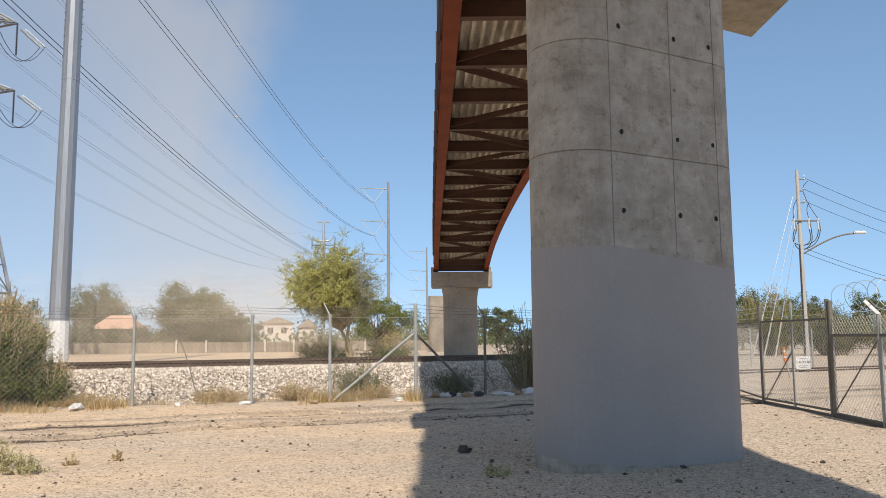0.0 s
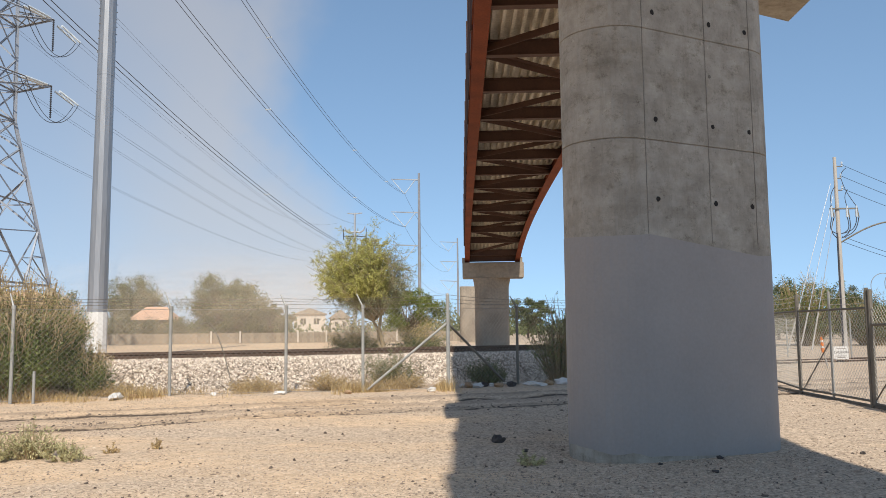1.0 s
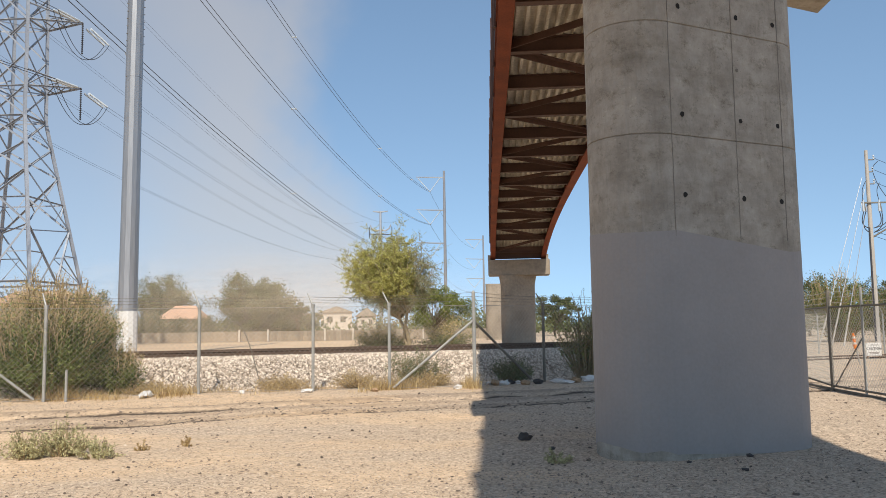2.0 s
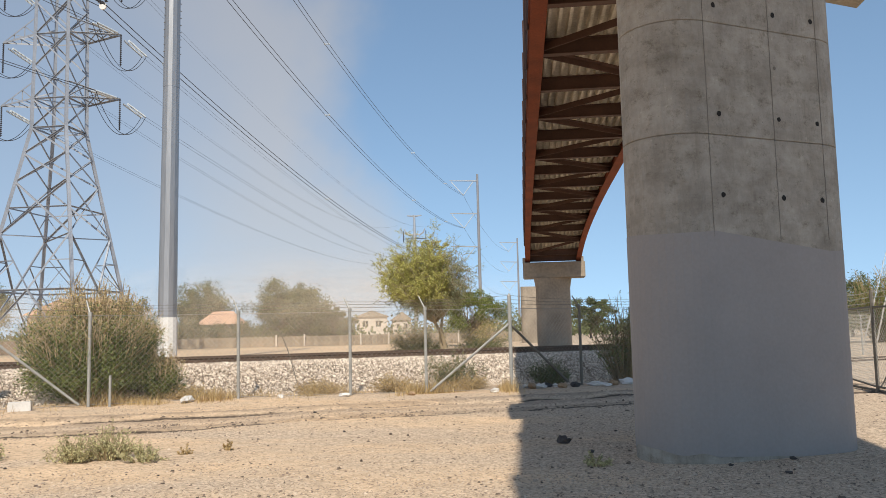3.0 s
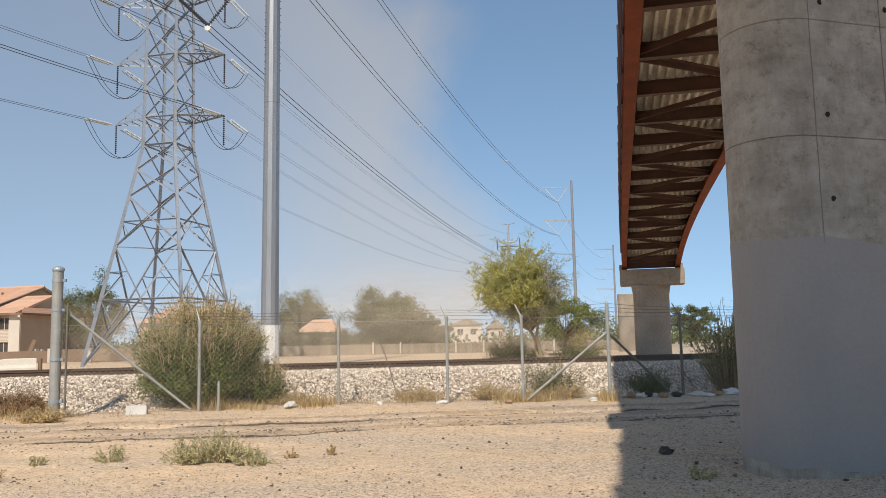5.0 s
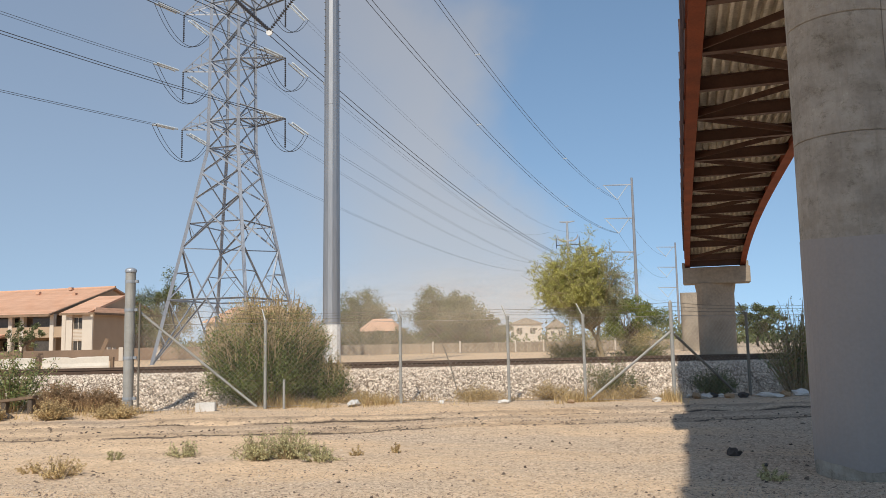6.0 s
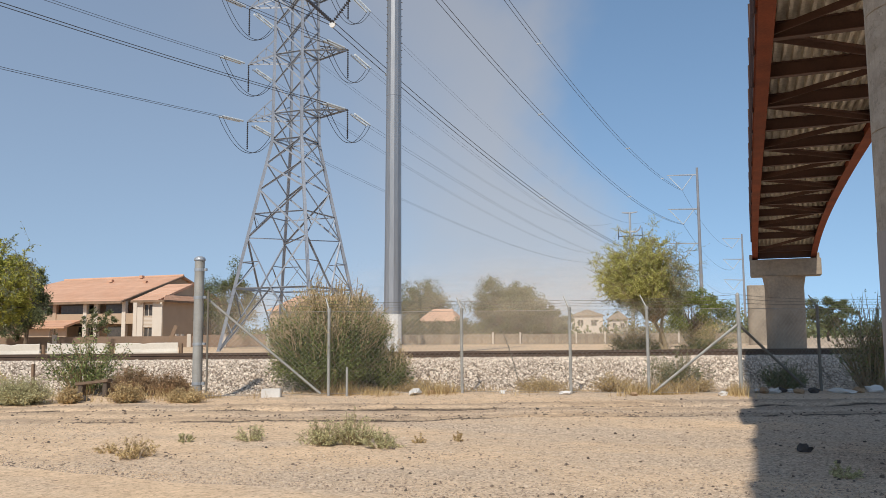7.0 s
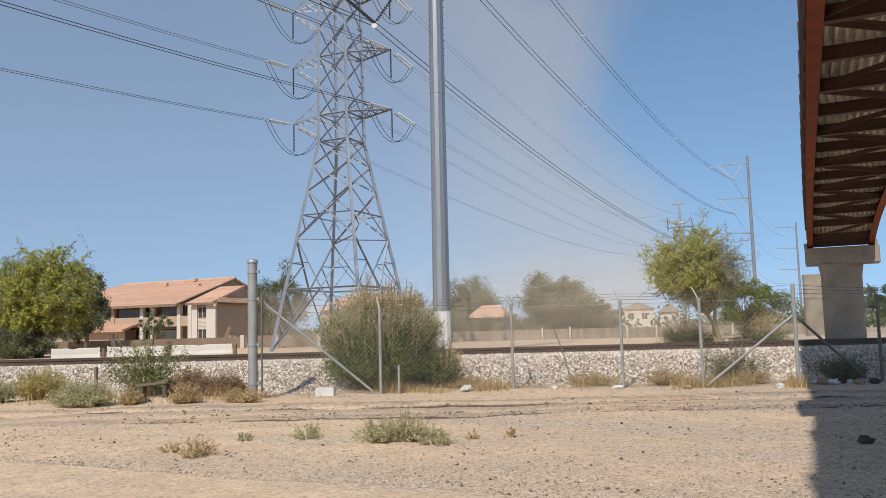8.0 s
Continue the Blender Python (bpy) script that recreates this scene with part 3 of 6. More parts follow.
def far_pier():
    y = 56.3
    pier = thing("bridge_pier", "concrete bridge pier with a wide cap beyond the tracks", "bridge pier", (axis_x(y), y, 0), 0)
    sh = Shape()
    loft(sh, [[(x, y_, z) for x, y_ in stadium(1.55 + g, 0.5 + g * 0.3)] for z, g in ((-0.8, 0.0), (2.0, 0.0), (4.1, 0.0), (4.78, 0.16))])
    part("shaft", sh, FAR_CONCRETE, pier, at=pose(-0.05, 0, 0, 0, 0, 28))
    part("cap_beam", Shape().box(0.05, 0, 5.30, 4.2, 1.5, 1.08, bevel=0.04), FAR_CONCRETE, pier)
    for x in (-1.98, 1.98):
        part("shear_key", Shape().box(x, 0, 6.0, 0.18, 1.1, 0.36, bevel=0.02), FAR_CONCRETE, pier)
    # a second column farther on
    second = thing("bridge_pier", "plain concrete pier standing farther along the bridge", "bridge pier", (axis_x(84) - 0.75, 84, 0), 20)
    loft2 = Shape()
    loft(loft2, [[(x, y_, z) for x, y_ in stadium(2.2, 0.5)] for z in (-0.8, 2.0, 5.6)])
    part("shaft", loft2, FAR_CONCRETE, second)


def bridge_frame(y, dz=0.0):
    return Vector((axis_x(y), y, girder_z(y) + dz))


def build_bridge():
    bridge = thing("footbridge", "red-brown steel footbridge with a ribbed metal deck over the tracks", "bridge")
    y0, y1, half = -24.0, 56.8, 1.73
    ys = [y0 + (y1 - y0) * i / 60 for i in range(61)]
    # I-girders
    gp = [(-0.17, 0), (0.17, 0), (0.17, 0.035), (0.02, 0.035), (0.02, 0.83), (0.17, 0.83), (0.17, 0.865), (-0.17, 0.865), (-0.17, 0.83), (-0.02, 0.83), (-0.02, 0.035), (-0.17, 0.035)]
    for side in (-1, 1):
        sh = Shape()
        sh.sweep(gp, [Matrix.Translation(bridge_frame(y) + Vector((side * half, 0, 0))) for y in ys])
        part("girder", sh, RUST, bridge)
    # floor beams every three metres, with diagonal bracing between
    first = 15.8
    beams = [first + 3.0 * k for k in range(-13, 14)]
    beam_prof = [(-0.11, 0), (0.11, 0), (0.11, 0.02), (0.012, 0.02), (0.012, 0.36), (0.11, 0.36), (0.11, 0.38), (-0.11, 0.38), (-0.11, 0.36), (-0.012, 0.36), (-0.012, 0.02), (-0.11, 0.02)]
    for i, y in enumerate(beams):
        c = bridge_frame(y, 0.04)
        a = Matrix(((0, 1, 0, c.x - half + 0.03), (1, 0, 0, c.y), (0, 0, 1, c.z), (0, 0, 0, 1)))
        b = Matrix(((0, 1, 0, c.x + half - 0.03), (1, 0, 0, c.y), (0, 0, 1, c.z), (0, 0, 0, 1)))
        part("floor_beam", Shape().sweep(beam_prof, [a, b]), BEAM, bridge)
        if i + 1 < len(beams):
            p, q = bridge_frame(y, 0.16), bridge_frame(beams[i + 1], 0.16)
            flip = 1 if (i % 2) else -1
            part("diagonal_brace", Shape().angle(p + Vector((flip * (half - 0.12), 0.1, 0)), q + Vector((-flip * (half - 0.12), -0.1, 0)), 0.17), BEAM, bridge)
    c = bridge_frame(56.0)
    part("end_diaphragm", Shape().box(c.x, 56.0, c.z + 0.4, 2 * half, 0.06, 0.8), BEAM, bridge)
    # ribbed decking: trapezoid ribs along the bridge
    prof, x, k = [], -half + 0.02, 0
    while x < half - 0.02:
        prof += [(x, 0.46), (x + 0.075, 0.46), (x + 0.095, 0.62), (x + 0.215, 0.62)]
        x += 0.235
    prof = prof + [(half, 0.64), (-half, 0.64)]
    sh = Shape()
    sh.sweep(prof, [Matrix.Translation(bridge_frame(y)) for y in ys])
    part("deck_form", sh, DECKING, bridge, "pale ribbed galvanised decking seen from below")
    sh = Shape()
    sh.sweep([(-1.86, 0.87), (1.86, 0.87), (1.86, 1.02), (-1.86, 1.02)], [Matrix.Translation(bridge_frame(y)) for y in ys])
    part("deck_slab", sh, CONCRETE, bridge)
    # side fences
    for side in (-1, 1):
        for h, r in ((1.15, 0.02), (1.75, 0.02), (2.3, 0.03), (3.2, 0.03)):
            sh = Shape()
            sh.path([bridge_frame(y, h) + Vector((side * 1.87, 0, 0)) for y in ys], r, 6)
            part("rail", sh, BEAM, bridge)
        for y in beams:
            c = bridge_frame(y, 0.7) + Vector((side * 1.92, 0, 0))
            part("railing_post", Shape().tube(c, c + Vector((0, 0, 2.55)), 0.045, n=6), BEAM, bridge)
        sh = Shape()
        for y in np.arange(y0, y1, 0.16):
            c = bridge_frame(float(y), 1.1) + Vector((side * 1.87, 0, 0))
            sh.tube(c, c + Vector((0, 0, 2.1)), 0.008, n=3, cap=False)
        part("picket_screen", sh, BEAM, bridge, kind="stuff")
    return bridge


near_pier()
far_pier()
build_bridge()


# ---- fence along the tracks ----
FENCE_LINE = [(-15.0, 14.1), (-12.6, 15.45), (-10.04, 16.95), (-7.69, 17.5), (-6.04, 17.72), (-4.19, 18.25), (-2.56, 19.9), (0.5, 21.0), (3.38, 19.4)]


def chain_link(p, q, z0, z1, pitch=0.078, r=0.0023):
    """Woven diamond wire between two posts, in world axes."""
    sh = Shape()
    p, q = Vector((*p, 0)), Vector((*q, 0))
    length, h = (q - p).length, z1 - z0
    u = (q - p) / length
    side = Vector((-u.y, u.x, 0)) * 0.004
    for sign in (1, -1):
        k = -h if sign > 0 else 0.0
        end = length if sign > 0 else length + h
        while k < end:
            a, b = k, k + sign * h
            za, zb = z0, z1
            lo, hi = min(a, b), max(a, b)
            if hi > 0 and lo < length:
                def clip(x):
                    return z0 + (x - a) / (b - a) * h
                xa, xb = min(max(a, 0), length), min(max(b, 0), length)
                if abs(xa - xb) > 0.01:
                    sh.tube(p + u * xa + side * sign + Vector((0, 0, clip(xa))), p + u * xb + side * sign + Vector((0, 0, clip(xb))), r, n=3, cap=False)
            k += pitch * 1.414
    return sh


def strand(sh, p, q, r=0.003, sag=0.02, barbs=True):
    p, q = Vector(p), Vector(q)
    pts = [p.lerp(q, i / 6) - Vector((0, 0, sag * 4 * (i / 6) * (1 - i / 6))) for i in range(7)]
    sh.path(pts, r, 3)
    if barbs:
        n = int((q - p).length / 0.14)
        for i in range(1, n):
            c = p.lerp(q, i / n) - Vector((0, 0, sag * 4 * (i / n) * (1 - i / n)))
            sh.tube(c + Vector((0.012, 0, 0.014)), c - Vector((0.012, 0, 0.014)), 0.0028, n=3, cap=False)


def track_fence():
    fence = thing("chain_link_fence", "galvanised chain-link fence with barbed wire along the railway", "fence")
    out = Vector((TN.x, TN.y, 0))
    tips = []
    for i, (x, y) in enumerate(FENCE_LINE):
        if i == 0:
            tips.append((Vector((x + 0.12, y, 1.95)), Vector((0, 0, 1))))
            continue
        corner = i == 5
        # post 6 stands in the bridge's shade; the darker steel paints that in
        steel = DARK_POST if i in (6,) else POST_STEEL
        sh = Shape().tube((x, y, -0.2), (x, y, 2.12 if corner else 1.88), 0.042 if corner else 0.034, n=10)
        post = part("post", sh, steel, fence)
        if corner:
            part("post_cap", Shape().tube((x, y, 2.12), (x, y, 2.17), 0.046, 0.015, n=10), steel, post)
            tips.append((Vector((x, y, 1.9)), Vector((0, 0, 1))))
        else:
            lean = (out * 0.8 + Vector((-0.6, 0, 0))).normalized()
            base_ = Vector((x, y, 1.86))
            arm = Shape().tube(base_, base_ + lean * 0.2 + Vector((0, 0, 0.29)), 0.022, 0.014, n=6).tube(base_ - Vector((0, 0, 0.03)), base_ + Vector((0, 0, 0.05)), 0.042, n=10)
            part("barbed_wire_arm", arm, steel, post)
            tips.append((Vector((x, y, 1.9)), (lean + Vector((0, 0, 1))).normalized()))
    for i in range(len(FENCE_LINE) - 1):
        p, q = FENCE_LINE[i], FENCE_LINE[i + 1]
        part("wire_mesh", chain_link(p, q, 0.03, 1.84), WIRE, fence, kind="stuff")
        for z in (0.05, 1.84):
            sh = Shape()
            strand(sh, (*p, z), (*q, z), 0.005, 0.01, False)
            part("tension_wire", sh, WIRE, fence)
        for k in (0.05, 0.14, 0.23):
            sh = Shape()
            a, b = tips[i], tips[i + 1]
            strand(sh, a[0] + a[1] * k * (2.2 if i == 0 else 1), b[0] + b[1] * k, 0.0042)
            part("barbed_wire", sh, DARK_POST, fence)
    # diagonal braces at the corner and beside the wide gate post
    # the second brace's dark steel stands for the bridge's shade on it
    for a, b, steel in (((-4.22, 18.22, 1.48), (-5.95, 17.70, 0.05), POST_STEEL), ((-4.17, 18.3, 1.46), (-2.9, 19.45, 0.1), DARK_POST), ((-14.88, 14.17, 2.12), (-12.75, 15.36, 0.05), POST_STEEL)):
        part("brace", Shape().tube(a, b, 0.028, n=8), steel, fence)
    part("stub_post", Shape().tube((-12.2, 15.55, -0.1), (-12.2, 15.55, 0.62), 0.028, n=8), POST_STEEL, fence)
    return fence


def gate_post():
    post = thing("gate_post", "thick galvanised steel gate post with a domed cap", "post", (-15.02, 14.06, 0))
    part("pipe", Shape().tube((0, 0, -0.2), (0, 0, 2.98), 0.105, n=20), POST_STEEL, post, smooth=False)
    dome = Shape()
    for i in range(4):
        a, b = math.pi / 2 * i / 4, math.pi / 2 * (i + 1) / 4
        dome.tube((0, 0, 2.98 + 0.07 * math.sin(a)), (0, 0, 2.98 + 0.07 * math.sin(b)), 0.122 * math.cos(a), 0.122 * math.cos(b) + 0.001, n=20, cap=False)
    dome.tube((0, 0, 2.95), (0, 0, 2.98), 0.122, n=20)
    part("domed_cap", dome, GALV, post)
    for z in (0.28, 1.12, 2.12, 2.72):
        part("band", Shape().tube((0, 0, z), (0, 0, z + 0.06), 0.113, n=20).box(0.14, 0.02, z + 0.03, 0.08, 0.05, 0.06, bevel=0.006), GALV, post)
    part("strap_post", Shape().tube((0.2, 0.06, 0.0), (0.2, 0.06, 2.3), 0.022, n=8), DARK_POST, post)
    return post


track_fence()
gate_post()


def gate_fence():
    """The dark gate and the fence with coiled razor wire."""
    fence = thing("chain_link_gate", "dark weathered chain-link gate with a steel frame", "gate")
    pts = [(3.38, 19.35), (2.94, 16.62), (2.98, 15.2), (3.01, 13.79)]
    for i, (x, y) in enumerate(pts):
        part("post", Shape().tube((x, y, -0.1), (x, y, 1.98), 0.036 if i in (1, 3) else 0.024, n=10), DARK_POST if i in (1, 3) else POST_STEEL, fence)
    for i in range(3):
        p, q = pts[i], pts[i + 1]
        for z in (0.1, 1.64):
            part("frame_rail", Shape().tube((*p, z), (*q, z), 0.021, n=8), DARK_POST, fence)
        part("wire_mesh", chain_link(p, q, 0.12, 1.64, 0.07, 0.003), WIRE_PALE, fence, kind="stuff")
        sh = Shape()
        for z in (1.74, 1.85, 1.95):
            strand(sh, (*p, z), (*q, z))
        part("barbed_wire", sh, WIRE, fence)
    part("brace", Shape().tube((2.96, 16.5, 0.12), (2.99, 15.2, 1.1), 0.014, n=6), DARK_POST, fence)
    part("ground_rail", Shape().box(2.98, 16.4, 0.02, 0.05, 5.4, 0.05, bevel=0.01), DARK_POST, fence)

    side = thing("chain_link_fence", "weathered chain-link fence topped with coiled razor wire", "fence")
    pts = [(3.03, 13.72), (2.98, 12.08), (3.02, 9.2), (3.05, 6.4)]
    for i, (x, y) in enumerate(pts):
        post = part("post", Shape().tube((x, y, -0.1), (x, y, 1.95 if i == 0 else 1.68), 0.042 if i == 0 else 0.034, n=10), DARK_POST if i == 0 else POST_STEEL, side)
        if i:
            part("barbed_wire_arm", Shape().box(0, 0, 0.13, 0.05, 0.02, 0.3, m=Matrix.Translation((x, y, 1.68)) @ pose(0, 0, 0, 0, -45, 0)), WHITE_PAINT, post)
    for i in range(3):
        p, q = pts[i], pts[i + 1]
        for z in (0.06, 1.36):
            part("rail", Shape().tube((*p, z), (*q, z), 0.024, n=8), DARK_POST, side)
        part("wire_mesh", chain_link(p, q, 0.05, 1.66, 0.07, 0.003), WIRE_PALE, side, kind="stuff")
        part("brace", Shape().tube((*p, 0.1), (*q, 1.34), 0.012, n=6), DARK_POST, side)
    coil, n = [], 480
    for i in range(n):
        k = i / n
        a = 2 * math.pi * 20 * k
        coil.append(Vector((3.0 + 0.24 * math.cos(a), 13.2 - 7.0 * k + 0.05 * math.sin(a * 0.5), 1.94 + 0.24 * math.sin(a) + 0.03 * math.sin(9 * k))))
    part("razor_coil", Shape().path(coil, 0.006, 4), GALV, side, "shiny coiled razor wire")
    part("ground_beam", Shape().box(3.02, 10.1, 0.02, 0.05, 7.4, 0.05, bevel=0.01), DARK_POST, side)


gate_fence()


def lot_fence():
    """A lower barbed fence across the lot behind the gate."""
    fence = thing("chain_link_fence", "low galvanised chain-link fence across the dirt lot", "fence")
    a, b = Vector((5.2, 37.0, 0)), Vector((24.0, 26.5, 0))
    n = 9
    pts = [a.lerp(b, i / n) for i in range(n + 1)]
    for p in pts:
        post = part("post", Shape().tube(p - Vector((0, 0, 0.1)), p + Vector((0, 0, 1.6)), 0.032, n=8), POST_STEEL, fence)
        part("barbed_wire_arm", Shape().tube(p + Vector((0, 0, 1.6)), p + Vector((-0.2, -0.2, 1.85)), 0.02, n=6), POST_STEEL, post)
    for p, q in zip(pts, pts[1:]):
        part("wire_mesh", chain_link((p.x, p.y), (q.x, q.y), 0.03, 1.58, 0.11, 0.0025), WIRE, fence, kind="stuff")
        for k in (0.1, 0.2):
            sh = Shape()
            strand(sh, p + Vector((-k, -k, 1.6 + k * 1.25)), q + Vector((-k, -k, 1.6 + k * 1.25)), barbs=False)
            part("barbed_wire", sh, WIRE, fence)
    marker = thing("delineator", "slim orange traffic delineator with white bands", "traffic marker", (7.15, 25.7, 0))
    part("stake", Shape().tube((0.12, 0, -0.02), (0, 0, 0.62), 0.022, n=8), POLE_WOOD, marker)
    part("tube", Shape().tube((0, 0, 0.5), (-0.05, 0, 0.98), 0.05, 0.042, n=12), ORANGE, marker)
    for z in (0.64, 0.82):
        part("reflective_band", Shape().tube((-0.012 - (z - 0.6) * 0.1, 0, z), (-0.016 - (z - 0.6) * 0.1, 0, z + 0.06), 0.051, n=12), PLASTIC_WHITE, marker)


lot_fence()


# ---- power lines ----
def catenary(name, parent, a, b, sag, r=0.022, twin=0.0, n=28):
    a, b = Vector(a), Vector(b)
    across_ = (b - a).cross(Vector((0, 0, 1))).normalized()
    for k in ((-0.5, 0.5) if twin else (0.0,)):
        sh = Shape()
        sh.path([a.lerp(b, i / n) + across_ * twin * k - Vector((0, 0, sag * 4 * (i / n) * (1 - i / n))) for i in range(n + 1)], r, 4)
        part(name, sh, CABLE, parent)


def insulator(sh, p, q, r=0.12, step=0.16, core=0.03):
    p, q = Vector(p), Vector(q)
    sh.tube(p, q, core, n=6)
    n = max(3, int((q - p).length / step))
    for i in range(n):
        c = p.lerp(q, (i + 0.5) / n)
        d = (q - p).normalized() * step * 0.28
        sh.tube(c - d, c + d, r, r * 0.55, n=8)


def monopole():
    pole = thing("transmission_pole", "tall tapered galvanised steel power pole on a white-painted base", "power pole", (-23.65, 42.15, 0))
    for z0, z1, r0, r1 in ((-0.6, 15.55, 0.515, 0.44), (15.2, 42.0, 0.452, 0.30)):
        part("shaft", Shape().tube((0.0065 * z0, 0, z0), (0.0065 * z1, 0, z1), r0, r1, n=12), POLE_STEEL, pole)
    part("painted_base", Shape().tube((0, 0, -0.7), (0.015, 0, 2.4), 0.535, 0.52, n=12), WHITE_PAINT, pole, "flaking white paint on the pole foot")
    rungs = Shape()
    for k in range(34):
        z = 17.2 + 0.42 * k
        for a in (0.6, 2.4, 4.0):
            x, y = math.cos(a), math.sin(a)
            rungs.tube((x * 0.40 + 0.0065 * z, y * 0.40, z), (x * 0.50 + 0.0065 * z, y * 0.50, z), 0.022, n=5)
    part("step_bolts", rungs, DARK_POST, pole, kind="stuff")
    for z in (23.2, 32.95):
        arm = part("cross_arm", Shape().tube((0, 0, z), (-7.6, 0, z + 0.5), 0.16, 0.09, n=8), GALV, pole)
        for x in (-1.2, -7.2):
            sh = Shape()
            insulator(sh, (x, 0, z + 0.2), (-4.05, 0, z - 2.85), 0.13, 0.17)
            part("insulator_string", sh, DARK_INSULATOR, arm)
        part("clamp_plate", Shape().tube((-4.05, -0.04, z - 2.95), (-4.05, 0.04, z - 2.95), 0.22, n=16), WHITE_PAINT, arm)
    return pole


def v_pole(x, y, top, drop):
    """A slender far pole with arms and V strings on one side."""
    pole = thing("transmission_pole", "slender grey steel power pole with V-string arms", "power pole", (x, y, 0), group="far power poles")
    part("shaft", Shape().tube((0, 0, -2), (0, 0, top), 0.46, 0.26, n=10), FAR_POLE, pole)
    for k in range(3):
        z = top - 1.6 - k * drop
        arm = part("cross_arm", Shape().tube((0, 0, z), (-6.6, 0, z + 0.3), 0.17, 0.10, n=6), GALV, pole)
        for xx in (-0.9, -6.2):
            part("insulator_string", Shape().tube((xx, 0, z), (-3.4, 0, z - 3.3), 0.09, n=6), INSULATOR, arm)
    return pole


class Brace:
    """Hangs each bar as a part of its own."""

    def __init__(self, parent):
        self.parent = parent

    def angle(self, p, q, w):
        part("brace", Shape().angle(p, q, w), TOWER_STEEL, self.parent)


def lattice_tower():
    C = (-40.7, 58.9)
    tower = thing("lattice_tower", "galvanised steel lattice transmission tower with six arms", "lattice tower", (*C, 0.8), 45.0)
    levels = [-1.0, 4.2, 8.43, 12.55, 14.8, 16.9, 19.2, 21.8, 24.4, 27.0, 29.6, 32.2, 35.2]

    def w(z):
        if z < 16.9:
            return 2.02 + 0.233 * (16.9 - z)
        return 2.02 - (z - 16.9) * 0.012

    def corner(i, z):
        a = math.pi / 2 * i
        return Vector((w(z) * math.cos(a), w(z) * math.sin(a), z))
    for i in range(4):
        prof = [(-0.12, -0.12), (0.12, -0.12), (0.12, -0.085), (-0.085, -0.085), (-0.085, 0.12), (-0.12, 0.12)]
        sh, ring = Shape(), []
        for z in (-1.0, 16.9, 35.2):
            c = corner(i, z)
            ring.append([(c.x + x * (1 if z < 20 else 0.75), c.y + y * (1 if z < 20 else 0.75), z) for x, y in prof])
        loft(sh, ring)
        part("leg", sh, TOWER_STEEL, tower)
        face = Brace(tower)
        j = (i + 1) % 4
        for k in range(len(levels) - 1):
            a0, a1, b0, b1 = corner(i, levels[k]), corner(i, levels[k + 1]), corner(j, levels[k]), corner(j, levels[k + 1])
            t = 0.13 if levels[k] < 16 else 0.11
            if k == 0:
                # splayed feet under the lowest ring
                top_mid = (a1 + b1) / 2
                for e0, e1 in ((a0, a1), (b0, b1)):
                    face.angle(e0, top_mid, t)
                    face.angle(e1, e0.lerp(top_mid, 0.55), t * 0.7)
                    face.angle(e0.lerp(e1, 0.5), e0.lerp(top_mid, 0.28), t * 0.6)
                face.angle(a1, b1, t * 1.1)
            elif k == 1:
                # diagonals meeting at the middle of the ring, with short ties to the legs
                low_mid = (a0 + b0) / 2
                for e0, e1 in ((a0, a1), (b0, b1)):
                    face.angle(e1, low_mid, t)
                    face.angle(e0.lerp(e1, 0.52), e1.lerp(low_mid, 0.48), t * 0.6)
                    face.angle(e1.lerp(low_mid, 0.5), e0, t * 0.55)
            elif k == 2:
                # one tall cross with a strut through its middle
                face.angle(a0, b1, t)
                face.angle(b0, a1, t)
                am, bm_ = a0.lerp(a1, 0.5), b0.lerp(b1, 0.5)
                face.angle(am, bm_, t * 0.8)
                face.angle(am, a0.lerp(b1, 0.22), t * 0.5)
                face.angle(bm_, b0.lerp(a1, 0.22), t * 0.5)
            else:
                face.angle(a0, b1, t)
                face.angle(b0, a1, t)
                if k in (4, 5, 7, 9):
                    face.angle(a1, b1, t)
    # flat cross bracing inside the body at the waist and the arms
    for z in (8.43, 16.9, 19.2, 24.4, 29.6):
        for i in range(2):
            part("brace", Shape().angle(corner(i, z), corner(i + 2, z), 0.09), TOWER_STEEL, tower)
    # arms point along world x, the line runs along world y
    back = Matrix.Rotation(radians(-45.0), 4, "Z")
    for z in (19.2, 24.4, 29.6):
        for side in (-1, 1):
            tip = back @ Vector((side * 5.0, 0, z))
            arm_sh = Shape()
            roots = sorted((corner(i, z) for i in range(4)), key=lambda p: (p - tip).length)[:2]
            for rp in roots:
                rp2 = Vector((rp.x, rp.y, z + 1.3))
                arm_sh.angle(rp, tip, 0.13)
                arm_sh.angle(rp2, tip, 0.11)
                for k in (0.33, 0.66):
                    arm_sh.angle(rp.lerp(tip, k), rp2.lerp(tip, k), 0.07)
                    arm_sh.angle(rp.lerp(tip, k - 0.33), rp2.lerp(tip, k), 0.07)
            for k in (0.25, 0.5, 0.75):
                arm_sh.angle(roots[0].lerp(tip, k), roots[1].lerp(tip, k), 0.07)
            arm = part("cross_arm", arm_sh, TOWER_STEEL, tower)
            ends = []
            for d in (-1, 1):
                sh = Shape()
                e = back @ Vector((side * 5.0, d * 3.85, z - 0.45))
                for o in (-0.18, 0.18):
                    ov = back @ Vector((o, 0, 0))
                    insulator(sh, tip + ov + back @ Vector((0, d * 0.9, -0.15)), e + ov, 0.10, 0.18)
                part("insulator_string", sh, INSULATOR, arm)
                ends.append(e)
            sh = Shape()
            low = back @ Vector((side * 5.0, 0, z - 2.5))
            insulator(sh, tip, low, 0.09, 0.16)
            part("hanging_insulator", sh, DARK_INSULATOR, arm)
